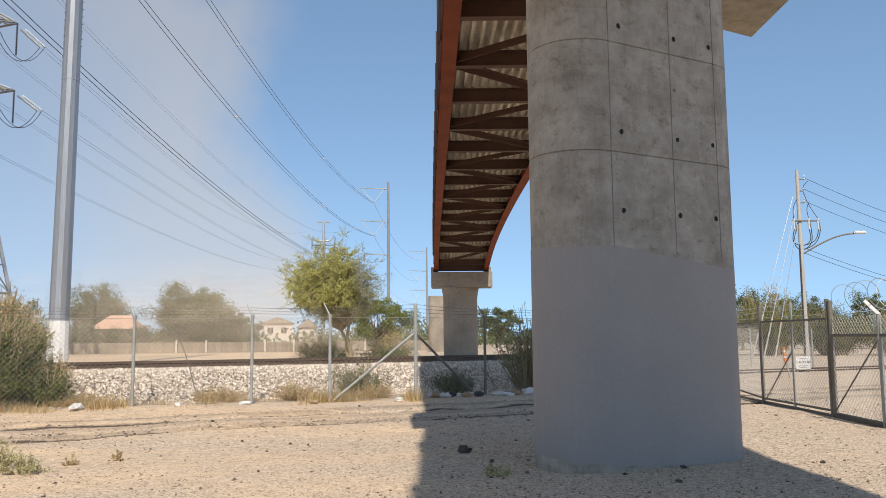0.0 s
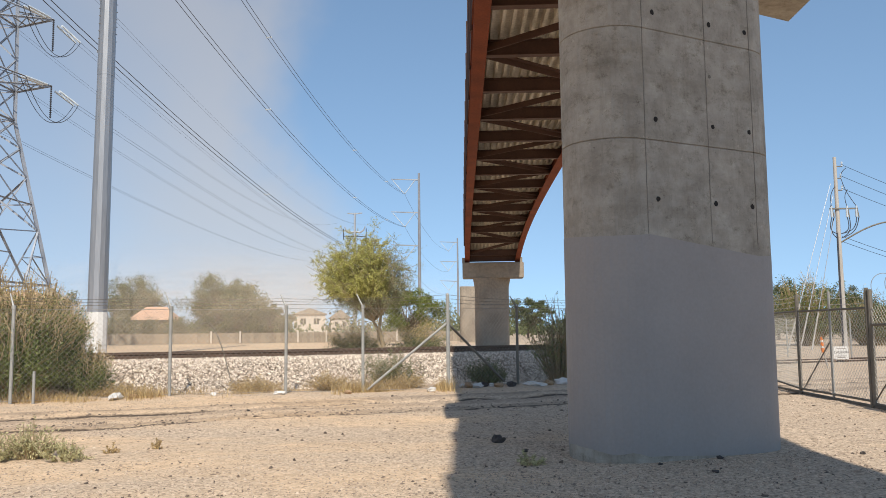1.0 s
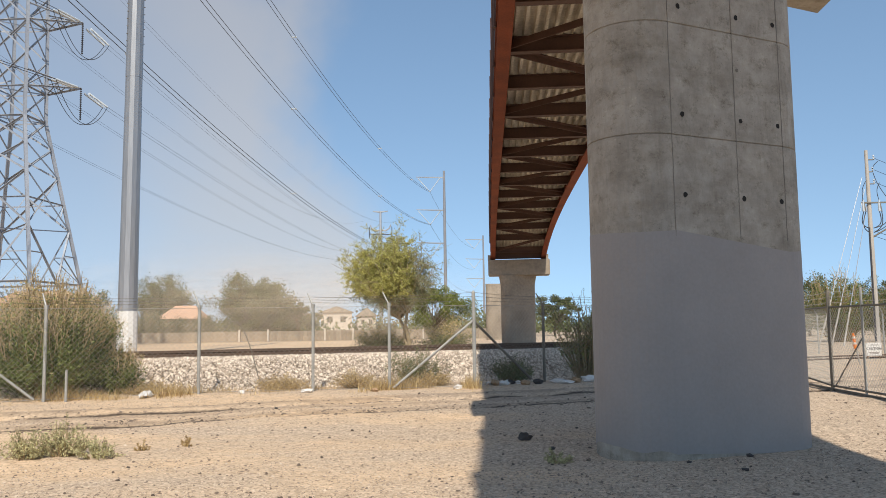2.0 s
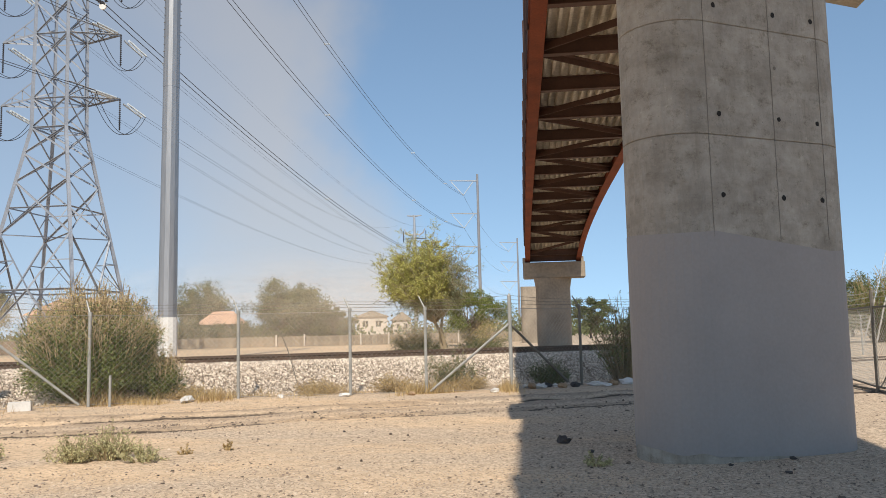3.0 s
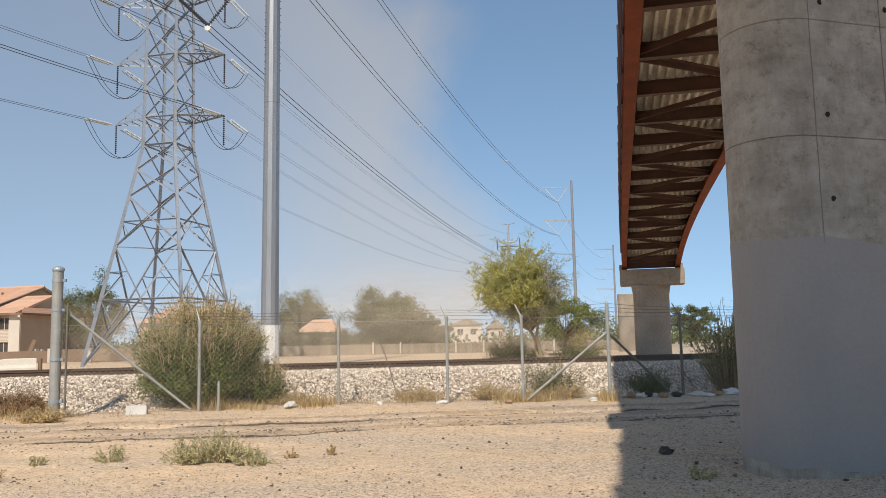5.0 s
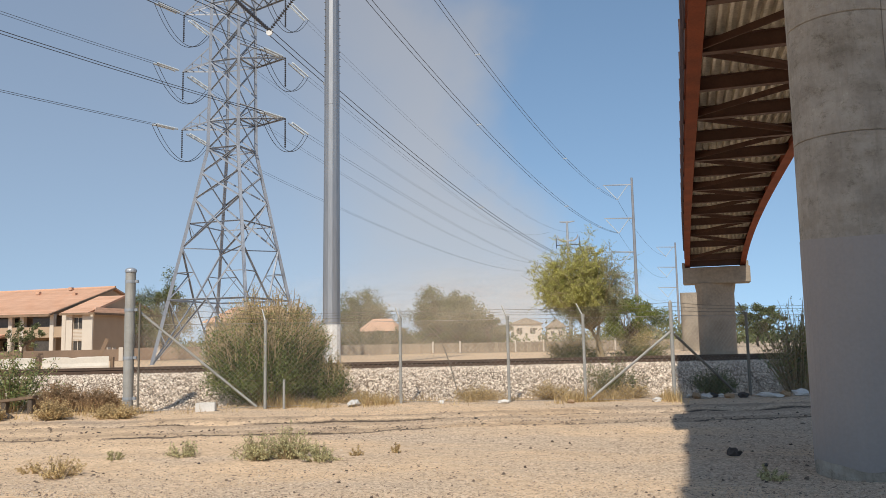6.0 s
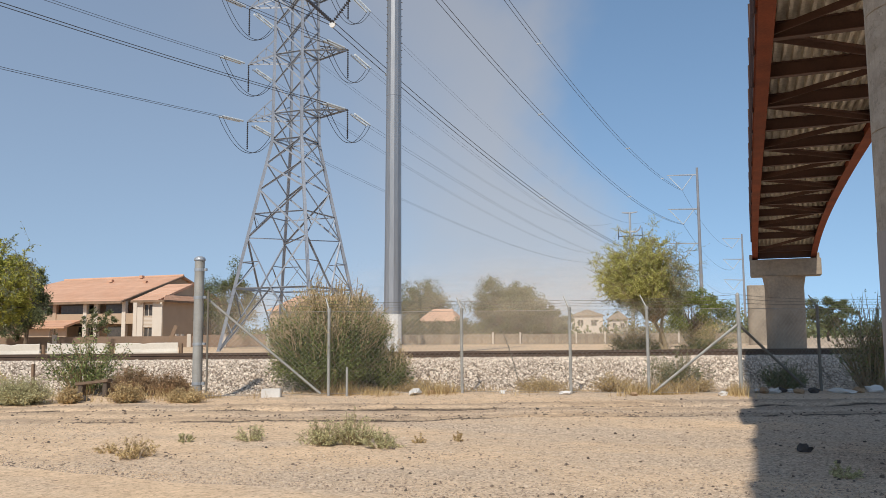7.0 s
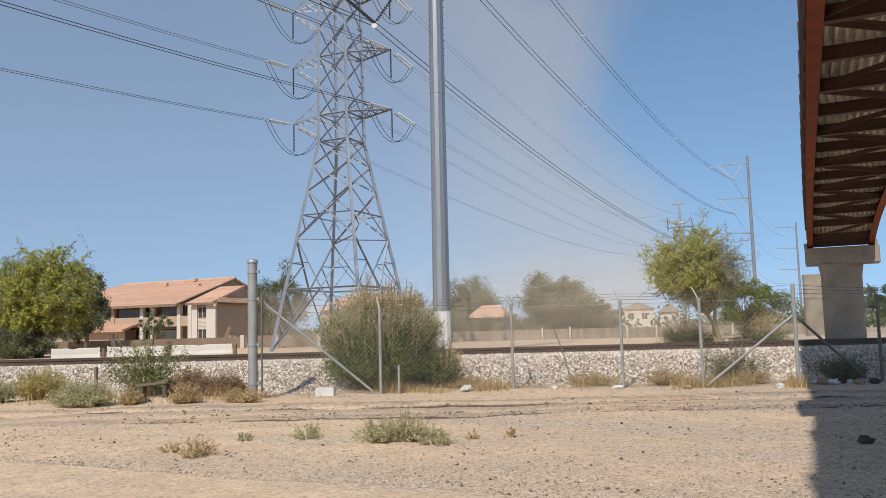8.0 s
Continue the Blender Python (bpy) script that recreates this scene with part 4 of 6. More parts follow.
            for o in (-0.2, 0.2):
                loop = Shape()
                ov = back @ Vector((o, 0, 0))
                pts = [ends[0].lerp(ends[1], k / 14) + ov - Vector((0, 0, 2.3 * (1 - (2 * k / 14 - 1) ** 2))) for k in range(15)]
                loop.path(pts, 0.028, 4)
                part("jumper_loop", loop, CABLE, arm)
    return tower


def wires():
    line = thing("power_lines", "dark twin power cables strung between the towers", "power line")
    for z, far_z, sag in ((20.0, 29.0, 4.7), (25.2, 31.5, 5.0), (30.4, 44.0, 7.1)):
        for side in (-1, 1):
            x = -40.7 + side * 5.0
            catenary("cable", line, (x, 58.9 + 3.85, z - 0.45), (-52.8 + side * 7.2, 323.8, far_z), sag, 0.013, 0.42, 36)
            catenary("cable", line, (x, 58.9 - 3.85, z - 0.45), (x - 5.1, -180, z + 2.95), 7.4, 0.017 if side < 0 else 0.022, 0.42, 40)
    second = thing("power_lines", "dark twin power cables hung below the tall pole", "power line")
    for z0, z1 in ((20.25, 17.3), (30.0, 25.1), (38.0, 32.9)):
        catenary("cable", second, (-27.7, 42.15, z0), (-20.5, 189, z1), 4.6, 0.032, 0.45, 36)
        for k in (0.05, 0.286, 0.6, 0.82):
            c = Vector((-27.7, 42.15, z0)).lerp(Vector((-20.5, 189, z1)), k) - Vector((0, 0, 4.6 * 4 * k * (1 - k)))
            part("spacer", Shape().box(c.x, c.y, c.z, 0.56, 0.08, 0.10, bevel=0.02).box(c.x - 0.23, c.y, c.z, 0.16, 0.2, 0.2, bevel=0.04).box(c.x + 0.23, c.y, c.z, 0.16, 0.2, 0.2, bevel=0.04), INSULATOR, second)
        catenary("cable", second, (-27.7, 42.15, z0), (-34, -120, z0 + 2), 5.0, 0.026, 0.45, 40)
        catenary("cable", second, (-20.5, 189, z1), (-14.3, 299, z1 - 3), 3.2, 0.03, 0.0, 20)


monopole()
v_pole(-17.1, 189.0, 37.8, 7.8)
v_pole(-10.9, 299.0, 34.4, 7.2)
lattice_tower()
far_tower = thing("lattice_tower", "far pale Y-shaped transmission tower", "lattice tower", (-52.8, 323.8, 4))
part("shaft", Shape().tube((0, 0, -5), (0, 0, 44), 0.9, 0.42, n=8), GALV, far_tower)
for _x in (-1, 1):
    part("cross_arm", Shape().path([(0, 0, 36.2), (_x * 2.2, 0, 36.0), (_x * 3.6, 0, 37.0), (_x * 4.2, 0, 38.4)], [0.42, 0.36, 0.3, 0.22], 6), GALV, far_tower)
    part("cross_arm", Shape().tube((0, 0, 43.6), (_x * 3.0, 0, 43.9), 0.34, 0.22, n=6), GALV, far_tower)
    part("cross_arm", Shape().tube((0, 0, 27.0), (_x * 7.0, 0, 27.6), 0.34, 0.2, n=6), GALV, far_tower)
    part("insulator_string", Shape().tube((_x * 4.6, 0, 37.6), (_x * 4.6, 0, 33.2), 0.16, n=6), CABLE, far_tower)
part("yoke", Shape().tube((-4.6, 0, 34.4), (4.6, 0, 34.4), 0.14, n=6), CABLE, far_tower)
wires()


def utility_pole():
    pole = thing("utility_pole", "weathered utility pole with transformers and a street lamp arm", "utility pole", (17.35, 47.5, 0.2))
    part("shaft", Shape().tube((0, 0, -0.8), (0, 0, 10.85), 0.165, 0.09, n=12), POLE_WOOD, pole, "pale grey weathered timber")
    for z, d in ((10.3, 0.4), (9.6, 0.3), (8.9, 0.35)):
        part("bracket", Shape().box(d / 2, 0, z, d, 0.06, 0.06, bevel=0.01), DARK_POST, pole)
        sh = Shape()
        insulator(sh, (d, 0, z), (d, 0, z + 0.28), 0.07, 0.09)
        part("insulator", sh, INSULATOR, pole)
    part("crossarm", Shape().box(0.3, -0.14, 7.8, 1.6, 0.09, 0.09, bevel=0.012), DARK_POST, pole)
    for x, tap in ((-0.42, (-0.1, 9.1)), (0.45, (0.62, 8.95)), (0.98, (0.3, 9.55))):
        fuse = part("fuse_cutout", Shape().tube((x, -0.22, 7.3), (x, -0.22, 7.75), 0.07, n=10).tube((x, -0.22, 7.75), (x + 0.03, -0.22, 7.95), 0.045, n=8), INSULATOR, pole)
        part("fuse_tube", Shape().tube((x + 0.1, -0.3, 7.25), (x + 0.03, -0.26, 7.8), 0.03, n=6), DARK_POST, fuse)
        for dx, low in ((0.0, 6.35), (0.12, 6.1)):
            top = Vector((x + dx, -0.22, 7.28))
            end = Vector((0.12 if x > 0 else -0.12, -0.1, low))
            loop = [top.lerp(end, k / 9) + Vector((0.22 * x / abs(x) * math.sin(math.pi * k / 9), 0, -0.18 * math.sin(math.pi * k / 9))) for k in range(10)]
            part("drop_cable", Shape().path(loop, 0.026, 5), CABLE, pole)
        a, b = Vector((x, -0.22, 7.95)), Vector((tap[0], -0.05, tap[1]))
        bow = [a.lerp(b, k / 9) + Vector((-0.12 * math.sin(math.pi * k / 9), 0, 0.05 * math.sin(math.pi * k / 9))) for k in range(10)]
        part("jumper_cable", Shape().path(bow, 0.02, 5), CABLE, pole)
    a, b = Vector((0.3, -0.05, 9.6)), Vector((0.62, 0, 10.2))
    part("jumper_cable", Shape().path([a.lerp(b, k / 6) + Vector((-0.12 * math.sin(math.pi * k / 6), 0, 0)) for k in range(7)], 0.02, 5), CABLE, pole)
    part("riser", Shape().tube((-0.13, -0.1, 0), (-0.12, -0.1, 6.4), 0.045, n=8), CABLE, pole, "dark cable riser strapped to the pole")
    arm = Shape().path([Vector((0.1 + 2.6 * k / 10, -0.9 * k / 10, 5.85 + 1.08 * math.sin(math.pi / 2 * k / 10))) for k in range(11)], 0.045, 8)
    lamp = part("lamp_arm", arm, DARK_POST, pole)
    part("lamp_head", Shape().box(3.0, -0.98, 6.98, 0.72, 0.26, 0.17, bevel=0.06), WHITE_PAINT, lamp)
    for (x0, z0), x, y in (((-0.3, 9.3), -3.7, -1.2), ((-0.2, 8.6), -3.3, -1.9), ((-0.12, 7.7), -2.9, -2.5)):
        foot = Vector((x, y, -0.4))
        part("guy_wire", Shape().tube((x0, 0, z0), foot, 0.02, n=5), GALV, pole)
        part("guy_guard", Shape().tube(foot, foot.lerp(Vector((x0, 0, z0)), 0.28), 0.045, n=7), POLE_WOOD, pole, "pale plastic guy guard")
    line = thing("power_lines", "thin dark overhead service cables", "power line")
    for z, d in ((10.4, 0.4), (9.75, 0.3), (9.0, 0.35), (6.2, 0.2), (5.9, 0.2)):
        catenary("cable", line, (17.35 + d, 47.5, z + 0.2), (67, 80, z - 0.3), 2.6, 0.014, 0.0, 24)


def caution_sign():
    sign = thing("caution_sign", "white caution sign board on short legs behind the gate", "sign", (9.52, 29.95, -0.02), 8)
    part("board", Shape().box(0, 0, 0.36, 0.58, 0.03, 0.46, bevel=0.008), PLASTIC_WHITE, sign)
    for x in (-0.22, 0.22):
        part("leg", Shape().box(x, 0.03, 0.1, 0.04, 0.03, 0.3), WOOD, sign)
    cu = bpy.data.curves.new("lettering", "FONT")
    cu.body, cu.size, cu.align_x, cu.align_y, cu.extrude = "CAUTION", 0.125, "CENTER", "CENTER", 0.002
    tmp = bpy.data.objects.new("lettering", cu)
    me = bpy.data.meshes.new_from_object(tmp)
    bpy.data.objects.remove(tmp)
    me.materials.append(HOLE)
    part("lettering", me, HOLE, sign, at=pose(0, -0.019, 0.38, 90))
    for z, w_ in ((0.51, 0.34), (0.25, 0.4), (0.2, 0.3)):
        part("text_bar", Shape().box(0, -0.018, z, w_, 0.004, 0.022), JOINT, sign)


utility_pole()
caution_sign()


# ---- plants ----
def leaf_cloud(sh, pts, size, rng, slender=0.4):
    n = len(pts)
    a = rng.normal(0, 1, (n, 3))
    a /= np.linalg.norm(a, axis=1)[:, None]
    b = np.cross(a, rng.normal(0, 1, (n, 3)))
    b /= np.linalg.norm(b, axis=1)[:, None]
    k = size * rng.uniform(0.6, 1.35, n)[:, None]
    v = np.stack([pts + a * k, pts + b * k * slender, pts - a * k, pts - b * k * slender], 1).reshape(-1, 3)
    base = len(sh.v)
    sh.v.extend(map(tuple, v.tolist()))
    sh.f.extend((base + 4 * i, base + 4 * i + 1, base + 4 * i + 2, base + 4 * i + 3) for i in range(n))
    sh.m.extend([0] * n)


def tree(label, at, crown, radii, leaf, count, size, seed, clumps=60, trunk_r=0.2, fork=0.35, group="", puff=0.105, name="tree", stems=1, shell=0.45, bark=BARK, lumpy=0.42):
    """Trunk, limbs out to every clump, and a crown of many small leaves. crown: its middle over the foot."""
    rng = np.random.default_rng(seed)
    ob = thing(name, label, name, at, group=group)
    c, r = np.array(crown, float), np.array(radii, float)
    d = rng.normal(0, 1, (clumps, 3))
    d /= np.linalg.norm(d, axis=1)[:, None]
    lumps = np.array([1 + lumpy * noise.noise((x * 1.6 + seed, y * 1.6, z * 1.6)) for x, y, z in d])
    cen = c + d * r * (rng.uniform(shell, 1.0, clumps) * lumps)[:, None]
    cen[:, 2] = np.maximum(cen[:, 2], 0.25 * r[2] * rng.uniform(0.4, 1.6, clumps))
    wood = Shape()
    for s_ in range(stems):
        lean = rng.normal(0, 0.25, 2) * radii[0] * 0.3 * (1 if stems > 1 else 0.5)
        top = Vector((c[0] * fork + lean[0], c[1] * fork + lean[1], max(0.3, (c[2] - r[2]) * 0.55 + fork * r[2])))
        foot = Vector((rng.normal(0, 0.12) * (stems > 1), rng.normal(0, 0.12) * (stems > 1), -0.6))
        mid = foot.lerp(top, 0.5) + Vector((rng.normal(0, 0.08), rng.normal(0, 0.08), 0)) * radii[0] * 0.4
        wood.path([foot, mid, top], [trunk_r, trunk_r * 0.8, trunk_r * 0.65], 8)
        for k in range(s_, clumps, stems):
            e = Vector(cen[k])
            m1 = top.lerp(e, 0.45) + Vector(rng.normal(0, 0.12, 3) * r)
            wood.path([top, m1, e], [trunk_r * 0.4, trunk_r * 0.2, trunk_r * 0.05], 5)
    part("trunk", wood, bark, ob)
    pick = rng.integers(0, clumps, count)
    ball = rng.normal(0, 1, (count, 3))
    ball *= (rng.uniform(0, 1, count) ** 0.45 / np.linalg.norm(ball, axis=1))[:, None]
    lobe = np.array([1 + 0.7 * noise.noise((p[0] * 2.5 + k, p[1] * 2.5, p[2] * 2.5)) for k, p in zip(pick % 7, ball)])
    pts = cen[pick] + ball * lobe[:, None] * puff * 2.0 * r * rng.uniform(0.5, 1.3, clumps)[pick][:, None]
    pts = pts[pts[:, 2] > 0.02]
    sh = Shape()
    leaf_cloud(sh, pts, size, rng)
    part("crown", sh, leaf, ob)
    return ob


def bent(rng, p, q, n, sway):
    """Points of a limb from p to q that wanders by about sway."""
    p, q = np.array(p, float), np.array(q, float)
    pts = [p + (q - p) * k / n for k in range(n + 1)]
    drift = np.zeros(3)
    for k in range(1, n):
        drift = drift * 0.6 + rng.normal(0, sway, 3)
        pts[k] = pts[k] + drift
    return pts


def branching_tree(label, at, forks, crown, radii, leaf, seed, limbs=40, subs=6, sprigs=7, leaves=20, size=0.045, trunk_r=0.1, droop=0.0, thin=None, bark=BARK, long_shoots=0, slender=0.3, lumpy=0.3, reach=0.85):
    """A tree grown limb by limb: trunks to their forks, limbs into the crown, branches, then sprigs lined with small leaves.
    thin(d): how many of the sprigs in direction d keep their leaves."""
    rng = np.random.default_rng(seed)
    ob = thing("tree", label, "tree", at)
    c, r = np.array(crown, float), np.array(radii, float)
    mean = float(r.mean())
    trunk, fine, pts, sparse = Shape(), Shape(), [], []
    for f in forks:
        way = bent(rng, (rng.normal(0, 0.06), 0, -0.5), f, 5, 0.03 * mean)
        trunk.path(way, [trunk_r * (1 - 0.09 * k) for k in range(6)], 8)
    for k in range(limbs + long_shoots):
        shoot = k >= limbs
        d = rng.normal(0, 1, 3)
        d /= np.linalg.norm(d)
        if d[2] < -0.5 or shoot and d[2] < 0.25:
            d[2] = abs(d[2])
        f = np.array(forks[k % len(forks)], float)
        lump_ = 1 + lumpy * noise.noise((d[0] * 2.2 + seed, d[1] * 2.2, d[2] * 2.2))
        end = c + d * r * (rng.uniform(0.95, 1.2) if shoot else rng.uniform(0.35, reach) * lump_)
        limb = bent(rng, f, end, 5, 0.045 * mean)
        trunk.path(limb, [trunk_r * q for q in ((0.34, 0.26, 0.2, 0.14, 0.09, 0.05) if not shoot else (0.2, 0.14, 0.1, 0.07, 0.04, 0.02))], 5)
        for _s in range(subs if not shoot else 3):
            t = rng.uniform(0.45, 1.0) * 5
            b0 = limb[int(min(t, 4.99))] + (limb[int(min(t, 4.99)) + 1] - limb[int(min(t, 4.99))]) * (t % 1.0)
            out = (b0 - c) / r
            out = out / (np.linalg.norm(out) + 0.3)
            go = out * 0.8 + rng.normal(0, 0.55, 3)
            b1 = b0 + go * mean * rng.uniform(0.16, 0.34)
            e = np.linalg.norm((b1 - c) / r)
            if e > 1.05 * lump_ and not shoot:
                b1 = c + (b1 - c) / e * 1.05 * lump_
            branch = bent(rng, b0, b1, 3, 0.025 * mean)
            fine.path(branch, [trunk_r * q for q in (0.10, 0.08, 0.06, 0.04)], 4)
            for _t in range(sprigs):
                t = rng.uniform(0.15, 1.0) * 3
                p0 = branch[int(min(t, 2.99))] + (branch[int(min(t, 2.99)) + 1] - branch[int(min(t, 2.99))]) * (t % 1.0)
                go = out * 0.45 + rng.normal(0, 0.6, 3) - np.array((0, 0, droop))
                p1 = p0 + go * mean * rng.uniform(0.08, 0.17)
                fine.path([p0, p1], [trunk_r * 0.035, trunk_r * 0.015], 3)
                v = (p1 - c) / r
                keep = 1.0 if thin is None else thin(v)
                n = int(leaves * (0.5 if shoot else 1.0) * (keep + 0.15))
                line = p0 + (p1 - p0) * rng.uniform(0.1, 1.1, n)[:, None] + rng.normal(0, 0.012 * mean, (n, 3)) - np.array((0, 0, droop * 0.03 * mean))
                (sparse if keep < 0.5 or shoot else pts).append(line)
    part("trunk", trunk, bark, ob)
    part("brushwood", fine, bark, ob, kind="stuff")
    sh = Shape()
    leaf_cloud(sh, np.concatenate(pts), size, rng, slender)
    part("crown", sh, leaf, ob)
    if sparse:
        sh = Shape()
        leaf_cloud(sh, np.concatenate(sparse), size * 0.9, rng, slender)
        part("sparse_leaves", sh, LEAF_SAGE, ob, "sparse grey-green outer leaves", kind="stuff")
    return ob


def shrub(label, at, height, radius, leaf, stems, per_stem, size, seed, twig=TWIG, name="bush", droop=0.15, group="", crest=0.0, dome=0.55, low=0.32, twigs=0):
    """Many stems from one foot, with leaves along them."""
    rng = np.random.default_rng(seed)
    ob = thing(name, label, name, at, group=group)
    wood, pts = Shape(), []
    for _ in range(stems):
        a, k = rng.uniform(0, 6.283), rng.uniform(0.05, 1.0) ** 0.6
        h = height * (1.08 - dome * k ** 2) * rng.uniform(low, 1.12)
        foot = Vector((math.cos(a), math.sin(a), 0)) * radius * 0.25 * k + Vector((0, 0, -0.05))
        tip = Vector((math.cos(a) * radius * k, math.sin(a) * radius * k, h))
        mid = foot.lerp(tip, 0.5) + Vector((rng.normal(0, 0.06), rng.normal(0, 0.06), 0.12)) * height
        r0 = 0.006 * height + 0.003
        chain = [foot, mid, tip]
        wood.path(chain, [r0, r0 * 0.7, r0 * 0.3], 4)
        ts = rng.uniform(0.25, 1.0, per_stem)
        for t in ts:
            p = foot.lerp(mid, t * 2) if t < 0.5 else mid.lerp(tip, t * 2 - 1)
            pts.append(tuple(p + Vector(rng.normal(0, 0.05, 3)) * radius - Vector((0, 0, abs(rng.normal(0, droop)) * height * 0.3))))
    part("brushwood", wood, twig, ob, kind="stuff")
    if twigs:
        bare = Shape()
        for _ in range(twigs):
            a, k = rng.uniform(0, 6.283), rng.uniform(0.15, 1.0) ** 0.5
            out = Vector((math.cos(a), math.sin(a), 0)) * radius
            h = height * (1.10 - dome * k ** 2)
            p0 = out * k * 0.78 + Vector((0, 0, h * rng.uniform(0.45, 0.8)))
            p2 = out * k * rng.uniform(0.86, 1.02) + Vector((rng.normal(0, 0.05), rng.normal(0, 0.05), h * rng.uniform(0.78, 1.0)))
            p1 = p0.lerp(p2, 0.5) + Vector(rng.normal(0, 0.05, 3)) * height * 0.5
            bare.path([p0, p1, p2], [0.0075, 0.006, 0.0025], 4)
            for _j in range(3):
                t = rng.uniform(0.4, 1.0)
                b0 = p1.lerp(p2, t)
                bare.path([b0, b0 + Vector(rng.normal(0, 0.09, 3)) + Vector((0, 0, 0.07))], [0.004, 0.002], 4)
        part("bare_brush", bare, PALE_TWIG, ob, "pale tan leafless twigs", kind="stuff")
    pts = np.array(pts)
    pts = pts[pts[:, 2] > 0.01]
    if crest:
        high = pts[:, 2] + rng.normal(0, 0.12, len(pts)) * height > crest * height
        dry = Shape()
        leaf_cloud(dry, pts[high], size, rng, 0.22)
        part("dry_brush", dry, STRAW_GREEN, ob, "dry tan twig tips", kind="stuff")
        pts = pts[~high]
    sh = Shape()
    leaf_cloud(sh, pts, size, rng, 0.35)
    part("foliage", sh, leaf, ob, kind="stuff")
    return ob


# the feathery tree across the tracks
branching_tree("feathery yellow-green palo verde tree across the tracks", (-8.25, 41.35, 0.0), ((-0.62, 0.1, 1.75), (-0.2, -0.2, 2.0)), (-1.15, 0, 4.3), (2.95, 2.6, 2.2), LEAF_YELLOW, 11, limbs=150, subs=6, sprigs=9, leaves=18, size=0.040, trunk_r=0.13, droop=0.08, thin=lambda v: 0.32 if v[0] > 0.45 else 0.48 if v[2] < -0.65 or v[0] < -0.9 else 1.0, bark=PALE_BARK, lumpy=0.12, reach=0.95)
shrub("dusty brown brush at the palo verde's foot", (-9.9, 43.2, 0), 1.7, 1.9, LEAF_DARK, 120, 60, 0.05, 26, crest=0.5)
shrub("dusty brown brush at the palo verde's foot", (-6.6, 43.6, 0), 1.9, 1.7, LEAF_DARK, 120, 60, 0.05, 27, crest=0.5)
# the big fenceside bush
shrub("dense dark green creosote bush with tan twigs behind the fence", (-13.25, 16.75, -0.02), 2.42, 1.56, LEAF_BUSH, 700, 150, 0.030, 21, crest=0.80, dome=0.44, low=0.3, twigs=520)
shrub("low green creosote shoot beside the big bush", (-11.95, 17.2, -0.02), 1.15, 0.6, LEAF_BUSH, 150, 70, 0.03, 28, crest=0.65, dome=0.45, twigs=60)
shrub("dark green bush half in the bridge's shade", (-1.42, 20.9, -0.02), 1.95, 0.95, LEAF_BUSH, 170, 30, 0.030, 22, dome=0.3, low=0.45)
shrub("sparse green desert shrub by the railway bank", (-18.3, 14.2, -0.02), 1.55, 1.15, LEAF_BUSH, 70, 60, 0.036, 23, low=0.4)
shrub("small green shrub behind the fence corner", (-5.6, 19.6, 0.0), 0.95, 0.85, LEAF_DARK, 90, 35, 0.028, 24)
shrub("low dark shrub in the bridge's shade", (-3.35, 20.1, 0.0), 0.62, 0.6, LEAF_DARK, 100, 40, 0.03, 25)
# trees of the far side
FAR = "far trees"
branching_tree("bushy bright green mesquite tree beside the apartment house", (-62.5, 46.6, 0), ((0.4, 0, 1.6), (-0.8, 0.3, 2.0), (1.2, -0.4, 1.5)), (0, 0, 4.9), (5.4, 4.4, 4.0), LEAF_MESQUITE, 31, limbs=190, subs=6, sprigs=8, leaves=14, size=0.115, trunk_r=0.24, droop=0.4, thin=lambda v: 0.4 if v[2] < -0.7 else 0.35 if v[0] < -0.35 and v[2] > 0.5 else 1.0, long_shoots=30, slender=0.34, lumpy=0.25, reach=0.95)
shrub("dark green undergrowth below the mesquite", (-62.6, 44.6, 0), 2.3, 3.4, LEAF_DARK, 160, 60, 0.10, 43)
shrub("dark green undergrowth below the mesquite", (-66.5, 42.5, 0), 2.0, 3.2, LEAF_DARK, 160, 60, 0.10, 44)
tree("dark green pine behind the mesquite", (-69.2, 57.0, 0), (0, 0, 4.8), (2.7, 2.4, 3.6), LEAF_DARK, 26000, 0.10, 32, clumps=70, trunk_r=0.25)
tree("dusty dark tree behind the lattice tower", (-56.4, 71.6, 0), (0, 0, 4.3), (3.4, 3.0, 4.3), LEAF_DARK, 26000, 0.10, 33, clumps=100, trunk_r=0.22, group=FAR)
tree("round olive tree in dusty air", (-49.0, 106.0, 0), (0, 0, 4.4), (4.0, 3.5, 4.3), LEAF_DARK, 34000, 0.12, 34, clumps=150, trunk_r=0.25, group=FAR, lumpy=0.2, puff=0.14)
tree("wide dusty olive tree", (-35.0, 101.0, 0), (0, 0, 4.0), (5.4, 4, 4.1), LEAF_DARK, 46000, 0.12, 35, clumps=190, trunk_r=0.28, group=FAR, lumpy=0.3, puff=0.12)
tree("low dusty tree along the far fence", (-29.6, 103.0, 0), (0, 0, 2.4), (2.8, 2.4, 2.4), LEAF_DARK, 20000, 0.11, 36, clumps=70, trunk_r=0.2, group=FAR)
shrub("dusty olive brush in front of the far house", (-42.2, 93.6, 0), 2.6, 2.6, LEAF_DARK, 200, 70, 0.10, 45)
shrub("dusty olive brush in front of the far house", (-45.4, 94.4, 0), 3.6, 2.2, LEAF_DARK, 200, 70, 0.10, 46)
shrub("dusty olive brush in front of the far house", (-38.8, 94.0, 0), 3.0, 2.2, LEAF_DARK, 200, 70, 0.10, 47)
tree("low dusty tree along the far fence", (-55.0, 96.0, 0), (0, 0, 3.4), (3.6, 3, 3.4), LEAF_DARK, 20000, 0.115, 41, clumps=80, trunk_r=0.2, group=FAR)
